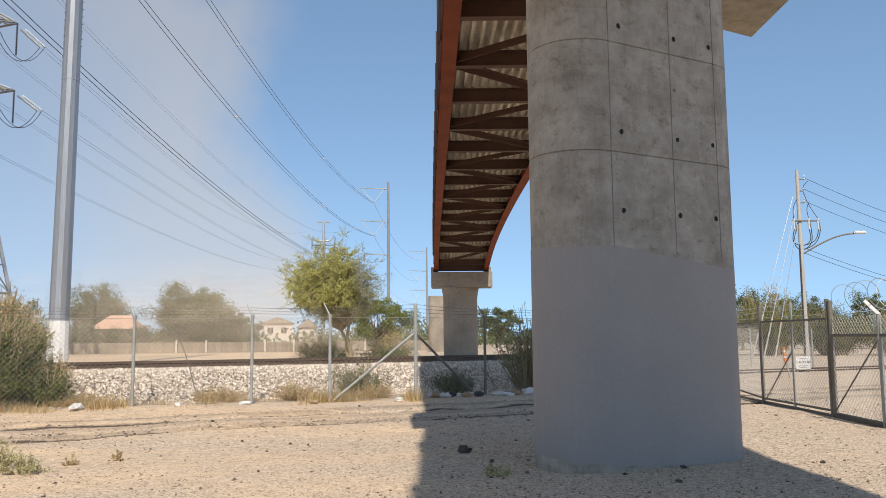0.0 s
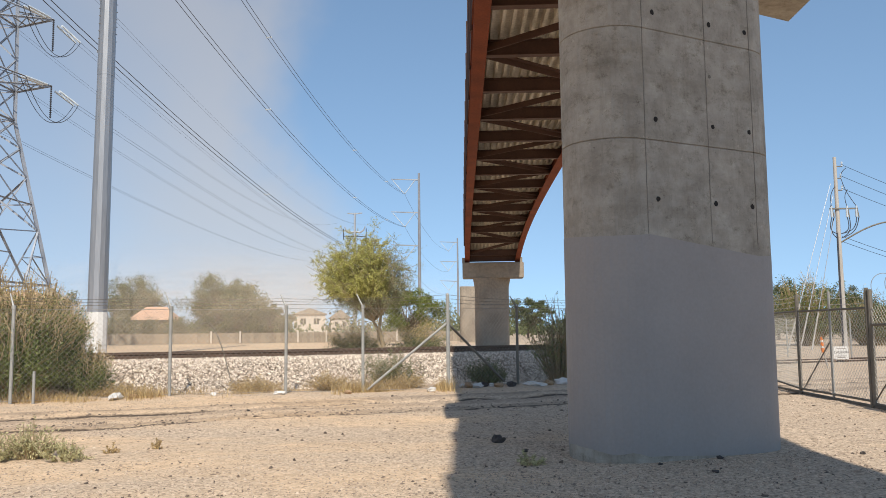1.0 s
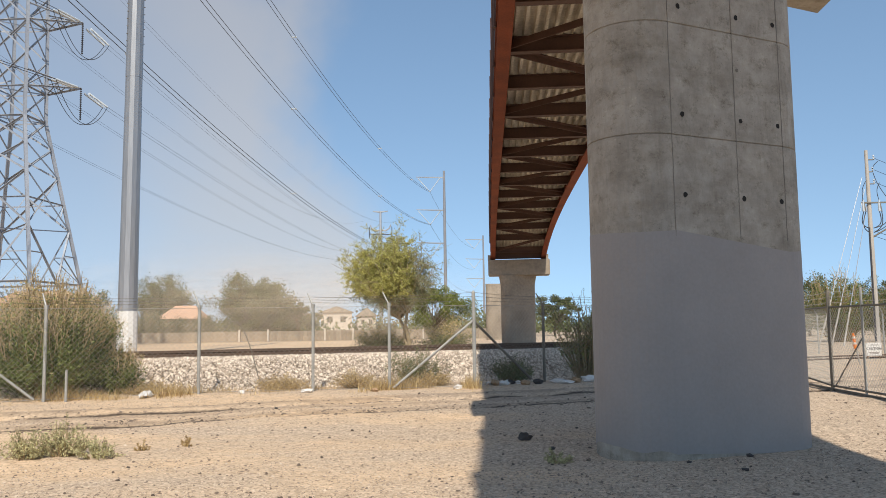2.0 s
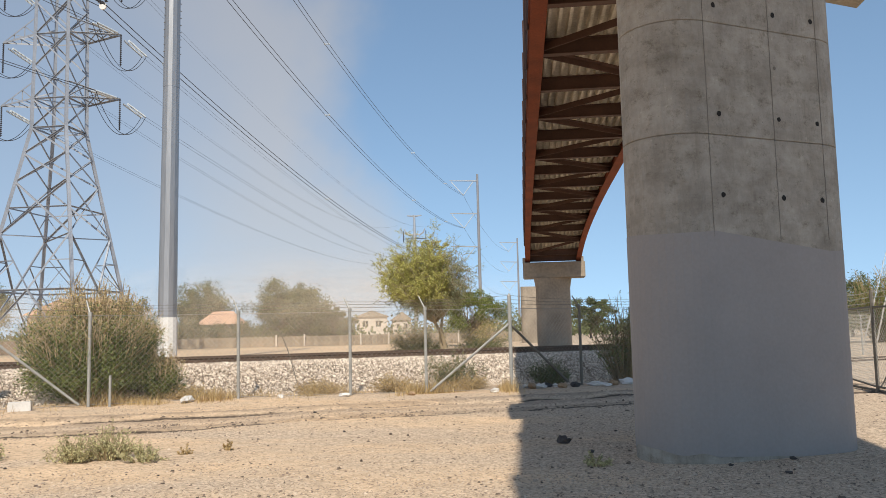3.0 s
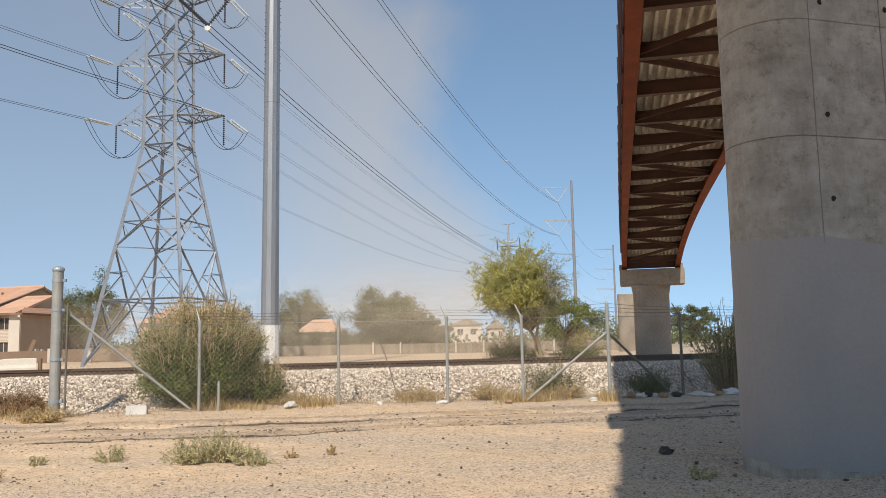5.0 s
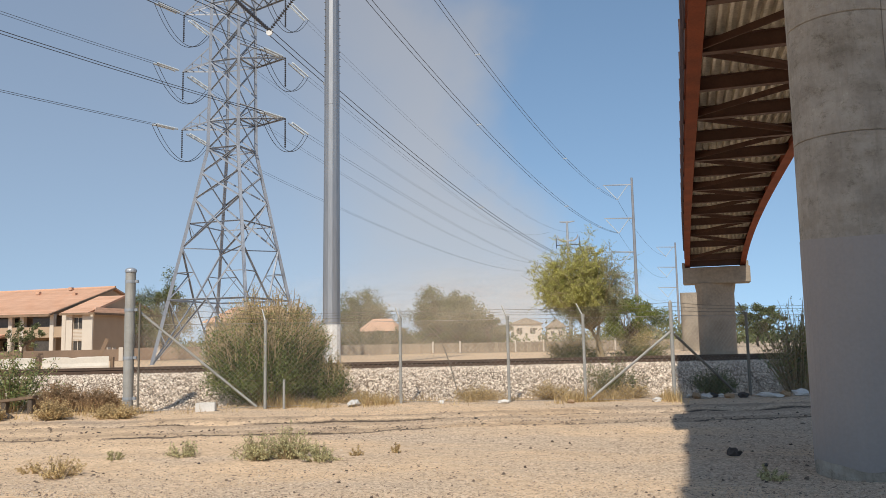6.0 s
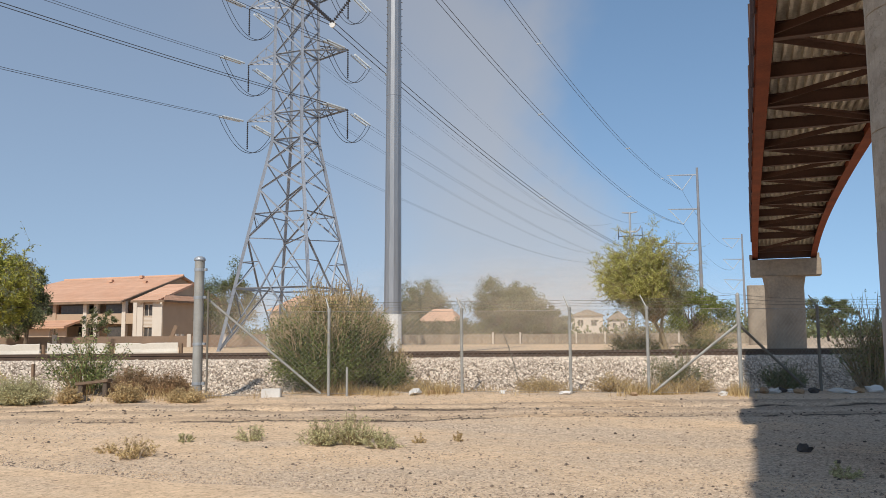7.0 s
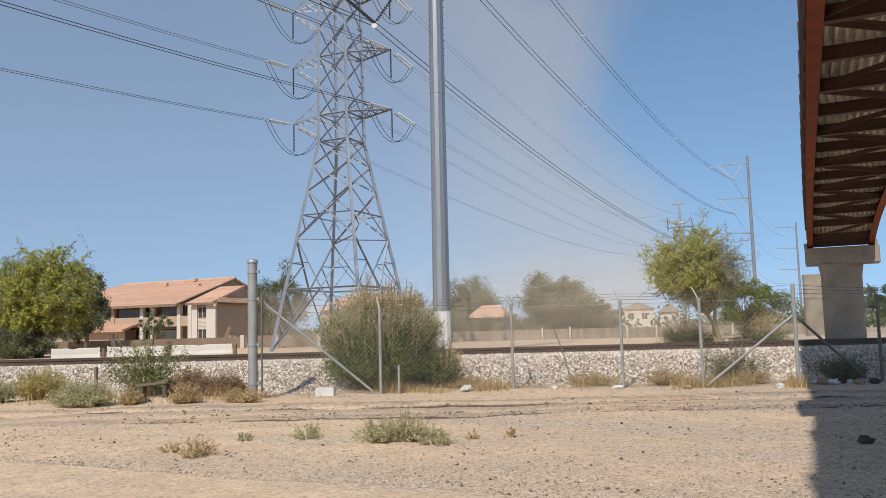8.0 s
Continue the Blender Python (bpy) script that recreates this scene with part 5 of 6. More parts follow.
tree("rounded green tree beside the palo verde", (-10.0, 75.0, 0), (0, 0, 3.3), (3.5, 3.0, 2.3), LEAF_GREEN, 24000, 0.085, 37, clumps=60, trunk_r=0.16, group=FAR)
tree("small olive tree beyond the bridge", (3.2, 109.0, 0), (0, 0, 3.40), (3.2, 3, 2.0), LEAF_DARK, 16000, 0.11, 38, clumps=45, trunk_r=0.18, group=FAR)
tree("small olive tree beyond the bridge", (-1.5, 125.0, 0), (0, 0, 3.00), (4.4, 3, 1.8), LEAF_DARK, 16000, 0.11, 39, clumps=45, trunk_r=0.18, group=FAR)
for _i, (_x, _y, _h, _w) in enumerate(((24.5, 78, 6.2, 3.0), (18.5, 74, 5.0, 4.0), (30.5, 80, 5.6, 4.2), (37, 78, 5.4, 4.2), (13.5, 76, 4.4, 3.6), (43, 76, 5.0, 4.0))):
    tree("green tree in the row behind the gate", (_x, _y, 0), (0, 0, _h * 0.47), (_w, 2.6, _h * 0.52), LEAF_DARK, 20000, 0.085, 50 + _i, clumps=90, trunk_r=0.18, group="trees behind the gate")


for _i, (_x, _y, _h, _w, _m) in enumerate(((10.5, 55.0, 2.6, 2.4, LEAF_SAGE), (14.2, 54.0, 3.6, 2.6, LEAF_DARK), (18.0, 54.5, 4.6, 2.4, LEAF_GREEN), (21.5, 53.0, 3.4, 2.6, LEAF_DARK), (25.0, 51.5, 3.0, 2.6, LEAF_SAGE), (28.6, 50.0, 3.6, 2.8, LEAF_DARK), (32.5, 48.5, 3.2, 2.8, LEAF_SAGE), (36.0, 47.0, 3.4, 2.8, LEAF_DARK))):
    shrub("tall olive desert brush behind the fenced lot", (_x, _y, -0.05), _h, _w, _m, 170, 64, 0.062, 110 + _i, crest=0.86, dome=0.4, low=0.35, group="brush behind the lot")


def distant_scrub():
    """A low, uneven belt of scrub along the horizon."""
    rng = np.random.default_rng(77)
    pts = []
    for _ in range(520):
        a = radians(rng.uniform(-62, 50))
        dist = rng.uniform(125, 230)
        cx, cy = -3.5 + dist * math.sin(a), dist * math.cos(a)
        h = max(0.8, 2.6 + 3.2 * noise.noise((a * 9, 0, 2)) + rng.normal(0, 0.5))
        p = rng.normal(0, 1, (90, 3)) * (2.6, 2.0, h * 0.33) + (cx, cy, h * 0.42)
        pts.append(p[p[:, 2] > 0])
    sh = Shape()
    leaf_cloud(sh, np.concatenate(pts), 0.34, rng, 0.6)
    solid("distant_scrub", sh, LEAF_DARK, "low belt of dusty olive scrub on the horizon", "scrub", kind="stuff")


distant_scrub()


# ---- apartment house and its yard ----
def wall_with_holes(sh, x0, x1, z0, z1, y, thick, holes):
    """A wall along x with rectangular openings (x0, x1, z0, z1) cut through."""
    xs = sorted({x0, x1, *(h[0] for h in holes), *(h[1] for h in holes)})
    zs = sorted({z0, z1, *(h[2] for h in holes), *(h[3] for h in holes)})
    for i in range(len(xs) - 1):
        for k in range(len(zs) - 1):
            mx, mz = (xs[i] + xs[i + 1]) / 2, (zs[k] + zs[k + 1]) / 2
            if any(h[0] < mx < h[1] and h[2] < mz < h[3] for h in holes):
                continue
            sh.box(mx, y + thick / 2, mz, xs[i + 1] - xs[i], thick, zs[k + 1] - zs[k])


def roof_slope(sh, quad, thick=0.18):
    a, b, c, d = (Vector(p) for p in quad)
    n = (b - a).cross(d - a).normalized() * thick
    sh.add([a, b, c, d, a - n, b - n, c - n, d - n], [(0, 1, 2, 3), (7, 6, 5, 4), (0, 4, 5, 1), (1, 5, 6, 2), (2, 6, 7, 3), (3, 7, 4, 0)])


def tile_courses(parent, quad, courses=16):
    """Overlapping courses of roof tile, each a thin raised strip."""
    a, b, c, d = (Vector(p) for p in quad)
    n = (b - a).cross(d - a).normalized()
    for k in range(courses):
        p, q = a.lerp(d, k / courses), b.lerp(c, k / courses)
        p2, q2 = a.lerp(d, (k + 1) / courses), b.lerp(c, (k + 1) / courses)
        sh = Shape().add([p + n * 0.055, q + n * 0.055, q2 + n * 0.03, p2 + n * 0.03, p + n * 0.01, q + n * 0.01, q2 + n * 0.01, p2 + n * 0.01], [(0, 1, 2, 3), (4, 5, 1, 0), (5, 6, 2, 1), (6, 7, 3, 2), (7, 4, 0, 3)])
        part("tile_course", sh, TILE_ROOF, parent)


def window_unit(parent, x, z, w_, h, y, pale=STUCCO_PALE):
    fr = Shape()
    for dx in (-w_ / 2, w_ / 2, 0):
        fr.box(x + dx, y, z, 0.07, 0.08, h)
    for dz in (-h / 2, h / 2):
        fr.box(x, y, z + dz, w_ + 0.07, 0.08, 0.07)
    win = part("window", fr, pale, parent)
    part("pane", Shape().box(x, y + 0.05, z, w_, 0.02, h), GLASS_DARK, win)


def apartment_house():
    B = 0.0
    o = Vector((-71.7, 72.7, 0)) + Vector((0.707, 0.707, 0)) * 4.1
    house = thing("apartment_house", "two-storey beige stucco apartment house with terracotta tile roofs", "house", (o.x, o.y, B), 45 - 40)
    house.matrix_basis = house.matrix_basis @ Matrix.Diagonal((1, 1, 1.11, 1))
    # end wing
    sh = Shape()
    wall_with_holes(sh, -3.4, 0, 0, 4.75, 0, 0.25, [(-2.6, -1.4, 3.1, 4.3), (-2.6, -1.4, 0.1, 1.9)])
    sh.box(-0.125, 3.95, 2.375, 0.25, 7.4, 4.75).box(-3.275, 3.95, 2.375, 0.25, 7.4, 4.75)
    part("end_wall", sh, STUCCO, house)
    for x, w_ in ((-3.02, 0.78), (-0.68, 1.3)):
        part("pilaster", Shape().box(x, -0.08, 2.37, w_, 0.16, 4.74), STUCCO_PALE, house, "pale stucco pilaster")
    window_unit(house, -2.0, 3.7, 1.2, 1.2, 0.1)
    window_unit(house, -2.0, 1.0, 1.2, 1.8, 0.1)
    for k in range(8):
        part("louvre_board", Shape().box(-2.0, 0.02, 2.0 + 0.14 * k, 1.2, 0.05, 0.09), STUCCO_PALE, house)
    part("utility_box", Shape().box(0.06, 2.8, 0.9, 0.14, 0.6, 0.6), STUCCO_PALE, house)
    part("utility_box", Shape().box(0.06, 3.8, 0.9, 0.14, 0.5, 0.5), STUCCO_PALE, house)
    quads = [((-3.95, -0.6, 4.7), (-0.3, -0.6, 4.7), (-0.3, 6.4, 6.75), (-3.95, 6.4, 6.75)), ((0.5, -0.6, 4.7), (0.5, 9.2, 4.7), (-0.35, 9.2, 5.3), (-0.35, 0.9, 5.3))]
    for q in quads:
        sh = Shape()
        roof_slope(sh, q)
        r = part("roof", sh, TILE_ROOF, house)
        tile_courses(r, q, 9)
    gable = [(0.5, 4.7), (6.3, 4.7), (6.3, 6.55)]
    part("gable_wall", Shape().add([(x, y, z) for x in (-0.42, -0.60) for y, z in gable], [(0, 1, 2), (5, 4, 3), (0, 3, 4, 1), (1, 4, 5, 2), (2, 5, 3, 0)]).box(-2.1, 6.2, 5.6, 3.2, 0.2, 1.9), STUCCO, house)
    part("fascia", Shape().box(-1.72, -0.63, 4.62, 4.5, 0.08, 0.22), WOOD, house)
    part("fascia", Shape().box(0.53, 4.3, 4.62, 0.08, 9.8, 0.22), WOOD, house)
    # main block with open balconies
    sh = Shape()
    wall_with_holes(sh, -29.4, -3.4, 0, 4.8, 3.6, 0.25, [(-19, -17, 0.1, 2.1), (-15, -12.4, 0.1, 2.1), (-10.5, -8.5, 0.1, 2.1), (-15.5, -12.8, 2.9, 4.5), (-10, -7.5, 2.9, 4.5)])
    sh.box(-29.3, 12, 2.4, 0.25, 17, 4.8).box(-16.4, 20.5, 2.4, 26.0, 0.25, 4.8)
    part("front_wall", sh, STUCCO, house)
    for x, z, w_, h in ((-18, 1.1, 2.0, 2.0), (-13.7, 1.1, 2.6, 2.0), (-9.5, 1.1, 2.0, 2.0), (-14.15, 3.7, 2.7, 1.6), (-8.75, 3.7, 2.5, 1.6)):
        window_unit(house, x, z, w_, h, 3.72)
    for x in (-12.0, -10.4, -6.4, -4.8, -16.5):
        part("balcony_pillar", Shape().box(x, 1.5, 2.4, 0.55, 0.5, 4.8, bevel=0.03), STUCCO_PALE if x > -13 else STUCCO, house)
    part("balcony", Shape().box(-8.4, 2.4, 2.45, 7.6, 2.2, 0.25).box(-8.4, 1.42, 2.95, 7.6, 0.14, 1.0), STUCCO, house)
    part("balcony", Shape().box(-16.5, 2.4, 2.45, 8.6, 2.2, 0.25).box(-16.5, 1.42, 2.95, 8.6, 0.14, 1.0), STUCCO, house)
    q = ((-30.0, 0.4, 4.75), (-6.1, 0.4, 4.75), (-6.1, 12.8, 8.15), (-25.4, 12.8, 8.0))
    sh = Shape()
    roof_slope(sh, q)
    r = part("roof", sh, TILE_ROOF, house)
    tile_courses(r, q, 24)
    q2 = ((-6.1, 25.0, 4.75), (-30.0, 25.0, 4.75), (-25.4, 12.8, 8.0), (-6.1, 12.8, 8.15))
    sh = Shape()
    roof_slope(sh, q2)
    sh.add([(-30.0, 25, 4.75), (-30.0, 0.4, 4.75), (-25.4, 12.8, 8.0)], [(0, 1, 2)])
    part("roof", sh, TILE_ROOF, house)
    part("gable_wall", Shape().add([(x, y, z) for x in (-6.5, -6.7) for y, z in ((1.2, 4.7), (24.2, 4.7), (12.8, 7.85))], [(0, 1, 2), (5, 4, 3), (0, 3, 4, 1), (1, 4, 5, 2), (2, 5, 3, 0)]), STUCCO, house)
    part("fascia", Shape().box(-18.05, 0.36, 4.62, 23.9, 0.08, 0.26), WOOD, house)
    part("verge_board", Shape().tube((-6.05, 0.4, 4.66), (-6.05, 12.8, 8.06), 0.12, n=4), WOOD, house)
    part("ridge_cap", Shape().tube((-25.4, 12.8, 8.05), (-6.1, 12.8, 8.2), 0.14, n=6), TILE_ROOF, house)
    for x, y, z in ((-9.4, 9.2, 7.25), (-15.5, 10.2, 7.6), (-12, 11.9, 8.1)):
        part("roof_vent", Shape().box(x, y, z, 0.5, 0.5, 0.35, bevel=0.03), TILE_ROOF, house)
    # dark panels across the balconies: mesh screening, and shade put into the open recesses
    for x, w_, z, h in ((-13.9, 3.8, 3.25, 2.3), (-7.9, 2.6, 3.95, 1.0), (-18.6, 3.4, 3.6, 1.7), (-7.9, 2.0, 1.1, 1.7)):
        part("screen_and_recess_shade", Shape().box(x, 1.62, z, w_, 0.05, h, bevel=0.008), GLASS_DARK, house, "dark balcony panel, for mesh screening and recess shade")
    # low porch in front
    part("porch_wall", Shape().box(-15.5, -1.2, 1.05, 6.2, 0.2, 2.1), STUCCO, house)
    q = ((-19.2, -2.2, 2.05), (-11.9, -2.2, 2.05), (-12.6, 1.4, 2.75), (-19.2, 1.4, 2.75))
    sh = Shape()
    roof_slope(sh, q)
    r = part("porch_roof", sh, TILE_ROOF, house)
    tile_courses(r, q, 8)
    window_unit(house, -14.2, 1.2, 1.1, 1.3, -1.34)
    return house


def yard():
    # block wall in front of the house
    wall = thing("garden_wall", "low brown block wall in front of the apartment house", "wall", (-59.2, 67.6, 0), 41)
    part("wall", Shape().box(-12, 0, 0.55, 26, 0.2, 1.15), BROWN_BLOCK, wall)
    part("wall", Shape().box(9, 0, 0.6, 15, 0.2, 1.25), BROWN_BLOCK, wall)
    for x in (-24, -12, 0.5, 4, 8.5, 13):
        part("wall_pier", Shape().box(x, -0.02, 0.65, 0.4, 0.36, 1.35, bevel=0.02), STUCCO_PALE, wall)
    for (x0, y0), (x1, y1) in (((-46.9, 35.0), (-45.1, 37.1)), ((-44.8, 37.4), (-42.4, 39.9)), ((-42.1, 40.2), (-39.3, 42.7))):
        c = Vector(((x0 + x1) / 2, (y0 + y1) / 2, 0.02))
        length = math.hypot(x1 - x0, y1 - y0)
        ob = thing("concrete_barrier", "pale cast concrete road barrier beyond the tracks", "barrier", c, math.degrees(math.atan2(y1 - y0, x1 - x0)), group="concrete barriers")
        prof = [(-0.3, 0), (0.3, 0), (0.3, 0.2), (0.2, 0.38), (0.15, 0.72), (0.11, 0.76), (-0.11, 0.76), (-0.15, 0.72), (-0.2, 0.38), (-0.3, 0.2)]
        n = 16
        rings = []
        for i in range(n + 1):
            u = i / n
            chip = 0.5 * noise.noise((x0 + 9 * u, y0, 1)) * (0.05 if 0 < i < n else 0.3) - 0.10 * math.exp(-((u - 0.45) / 0.06) ** 2)
            rings.append(Matrix(((0, 1, 0, (u - 0.5) * length), (1 + 0.4 * chip, 0, 0, 0), (0, 0, 1.02 + chip, 0), (0, 0, 0, 1))))
        sh = Shape().sweep(prof, rings)
        part("body", sh, BARRIER, ob)
        stake = thing("barrier_stake", "brown timber stake between the concrete barriers", "stake", (x1 + 0.16, y1 + 0.15, -0.1), group="barrier stakes")
        part("timber", Shape().box(0, 0, 0.42, 0.2, 0.16, 0.86, bevel=0.012), WOOD, stake)
    plank = thing("leaning_post", "weathered wooden post leaning beyond the tracks", "post", (-39.95, 42.1, -0.1), 40)
    part("timber", Shape().box(0.0, 0, 1.05, 0.24, 0.18, 2.2, m=pose(0, 0, 0, 0, 21, 0), bevel=0.015), WOOD, plank)
    plank = thing("leaning_post", "short weathered wooden post leaning beyond the tracks", "post", (-33.4, 46.4, -0.1), 40)
    part("timber", Shape().box(0, 0, 0.4, 0.2, 0.16, 0.9, m=pose(0, 0, 0, 0, -12, 0), bevel=0.01), WOOD, plank)
    marker = thing("marker_post", "short weathered wooden marker post by the bank", "post", (-18.9, 13.3, 0))
    part("timber", Shape().box(0, 0, 0.3, 0.07, 0.06, 0.85, bevel=0.008), WOOD, marker)
    # long board fence and far dwellings
    fence = thing("board_fence", "long weathered board fence across the waste ground", "fence", (-24.4, 92.0, -0.1), 8)
    for k in range(110):
        part("board", FENCE_BOARD, BOARD, fence, at=pose(-22 + 0.42 * k, 0, 0.55))
    for k in (3, 5, 9, 11, 16):
        part("white_post", Shape().box(-14 + k * 1.6, -0.4, 0.7, 0.18, 0.18, 1.35), STUCCO_PALE, fence)
    for x, y, w_, h, roof in ((-36.2, 157.0, 6.0, 4.4, 1.2), (-30.6, 159.0, 3.6, 3.6, 1.7), (-46.0, 160, 7, 4.2, 1.5), (-43.1, 97.0, 4.4, 2.8, 1.7), (-60.2, 93.8, 11.0, 4.4, 2.1)):
        ob = thing("house", "far pale stucco house with a low gabled roof", "house", (x, y, -0.1), 12, group="far houses")
        body = Shape()
        wall_with_holes(body, -w_ / 2, w_ / 2, 0, h, 0, 0.3, [(-w_ * 0.3, -w_ * 0.12, h * 0.55, h * 0.82), (w_ * 0.12, w_ * 0.3, h * 0.55, h * 0.82)])
        body.box(-w_ / 2 + 0.15, 4, h / 2, 0.3, 7.4, h).box(w_ / 2 - 0.15, 4, h / 2, 0.3, 7.4, h)
        part("wall", body, STUCCO if h < 3 or w_ > 8 else STUCCO_PALE, ob)
        for k in (-0.21, 0.21):
            window_unit(ob, w_ * k, h * 0.685, w_ * 0.18, h * 0.27, 0.1)
        g = Shape().add([(-w_ / 2 - 0.4, -0.4, h), (w_ / 2 + 0.4, -0.4, h), (0, -0.4, h + roof), (-w_ / 2 - 0.4, 8, h), (w_ / 2 + 0.4, 8, h), (0, 8, h + roof)], [(0, 1, 2), (5, 4, 3), (0, 2, 5, 3), (1, 4, 5, 2), (0, 3, 4, 1)])
        if h < 3 or w_ > 8:
            e, top = w_ / 2 + 0.5, h + roof
            g = Shape().add([(-e, -0.5, h), (e, -0.5, h), (e, 8, h), (-e, 8, h), (-w_ * 0.28, 3.8, top), (w_ * 0.28, 3.8, top)], [(0, 1, 5, 4), (1, 2, 5), (2, 3, 4, 5), (3, 0, 4), (3, 2, 1, 0)])
        part("roof", g, TILE_ROOF if h < 3 or w_ > 8 else FAR_CONCRETE, ob, "terracotta hipped roof" if w_ > 8 else "")


FENCE_BOARD = Shape().box(0, 0, 0, 0.4, 0.04, 1.2, bevel=0.006).mesh("board", BOARD)
apartment_house()
yard()


# ---- weeds, dry grass, gravel and litter ----
def weed_patch(label, x, y, radius, height, leaf, seed, stems=60, per=34, size=0.017):
    return shrub(label, (x, y, ground_z(x, y) - 0.01), height, radius, leaf, stems, per, size, seed, name="weed", group="weeds", droop=0.1)


for _i, (_x, _y, _r, _h, _n) in enumerate(((-8.72, 8.45, 0.32, 0.30, 65), (-8.35, 8.6, 0.32, 0.40, 75), (-7.9, 8.5, 0.28, 0.24, 40), (-7.28, 9.35, 0.07, 0.15, 12), (-10.3, 7.05, 0.3, 0.22, 34), (-9.8, 8.55, 0.24, 0.22, 24), (-10.55, 8.2, 0.14, 0.14, 14), (-3.0, 8.25, 0.17, 0.16, 20), (-10.75, 7.2, 0.22, 0.14, 14), (-7.65, 9.0, 0.12, 0.12, 10))):
    weed_patch("low grey-green weed on the dusty ground", _x, _y, _r, _h, LEAF_GREY if _i < 3 else STRAW if _i in (3, 4, 8, 9) else LEAF_GREY, 70 + _i, _n)
for _i, (_x, _y, _r, _h, _m) in enumerate(((-20.3, 12.95, 0.68, 0.74, LEAF_GOLD), (-17.65, 11.85, 0.72, 0.52, LEAF_GREY), (-20.7, 12.0, 0.6, 0.55, LEAF_GREY), (-16.75, 12.3, 0.28, 0.34, STRAW), (-15.55, 12.55, 0.42, 0.40, STRAW), (-17.0, 14.3, 0.6, 0.6, LEAF_RUSSET), (-16.2, 14.6, 0.5, 0.5, LEAF_RUSSET), (-14.6, 13.2, 0.5, 0.3, STRAW), (-8.6, 18.2, 0.7, 0.35, STRAW), (-6.9, 18.4, 0.6, 0.4, STRAW), (-5.2, 19.0, 0.5, 0.35, STRAW), (-11.3, 17.2, 0.6, 0.3, STRAW))):
    weed_patch("dry tussock at the foot of the fence", _x, _y, _r, _h, _m, 90 + _i, 150 if _m is STRAW else 300, 26 if _m is STRAW else 48, 0.022)


def dry_grass():
    rng = np.random.default_rng(8)
    sh = Shape()
    for i in range(len(FENCE_LINE) - 4):
        (x0, y0), (x1, y1) = FENCE_LINE[i], FENCE_LINE[i + 1]
        for _ in range(2600):
            k, o = rng.uniform(0, 1), rng.normal(0.05, 0.32)
            x, y = x0 + (x1 - x0) * k - 0.4 * o, y0 + (y1 - y0) * k + 0.9 * o
            dens = noise.noise((x * 0.9, y * 0.9, 4))
            if dens < 0.02 + 0.25 * rng.uniform(0, 1):
                continue
            h = rng.uniform(0.06, 0.30) * (0.6 + 1.5 * dens)
            a = rng.uniform(0, 6.28)
            z = ground_z(x, y)
            dx, dy = math.cos(a), math.sin(a)
            sh.add([(x - 0.006 * dy, y + 0.006 * dx, z - 0.01), (x + 0.006 * dy, y - 0.006 * dx, z - 0.01), (x + dx * h * 0.5, y + dy * h * 0.5, z + h)], [(0, 1, 2)])
    for _ in range(2600):
        x, y = rng.uniform(-24, -14.8), 0.0
        y = 14.1 + 0.43 * (x + 15) + rng.normal(-0.25, 0.4)
        h, a = rng.uniform(0.08, 0.32), rng.uniform(0, 6.28)
        if noise.noise((x * 0.8, y * 0.8, 6)) < rng.uniform(-0.2, 0.25):
            continue
        z, dx, dy = ground_z(x, y), math.cos(a), math.sin(a)
        sh.add([(x - 0.007 * dy, y + 0.007 * dx, z - 0.01), (x + 0.007 * dy, y - 0.007 * dx, z - 0.01), (x + dx * h * 0.5, y + dy * h * 0.5, z + h)], [(0, 1, 2)])
    solid("dry_grass", sh, STRAW, "dry straw-coloured grass along the foot of the fence", "grass", kind="stuff")


def gravel():
    """Fine gravel, thick on the worn strips and thin on the sand."""
    rng = np.random.default_rng(9)
    base = np.array([[1, 0, 0], [-1, 0, 0], [0, 1, 0], [0, -1, 0], [0, 0, 1]], float)
    cells = []
    for _ in range(150000):
        x, y = rng.uniform(-15, 5), 6.0 + 11.5 * rng.uniform(0, 1) ** 1.7
        if math.hypot(x + 1.1, y - 9.6) < 1.1:
            continue
        d = 0.30 * x * 0.4 + 0.5 * (y * 0.92 - x * 0.4)
        thick = 0.5 + 0.9 * noise.noise((x * 0.16 + 7, d, 0.5)) + 0.35 * noise.noise((x * 1.3, y * 1.3, 3))
        if rng.uniform(0, 1) < max(0.10, thick):
            cells.append((x, y, ground_z(x, y)))
    at = np.array(cells)
    n = len(at)
    size = 0.0045 + 0.007 * rng.uniform(0, 1, n) ** 2 + 0.014 * rng.uniform(0, 1, n) ** 14
    q = (base[None] + rng.normal(0, 0.22, (n, 5, 3))) * size[:, None, None] * np.array((1, 1, 0.75)) + at[:, None]
    sh = Shape()
    sh.v.extend(map(tuple, q.reshape(-1, 3).tolist()))
    for k in range(n):
        b = 5 * k
        sh.f.extend(((b, b + 2, b + 4), (b + 2, b + 1, b + 4), (b + 1, b + 3, b + 4), (b + 3, b, b + 4)))
    sh.m.extend([0] * (4 * n))
    solid("gravel", sh, PEBBLE, "fine loose gravel scattered over the dusty ground", "gravel", kind="stuff")


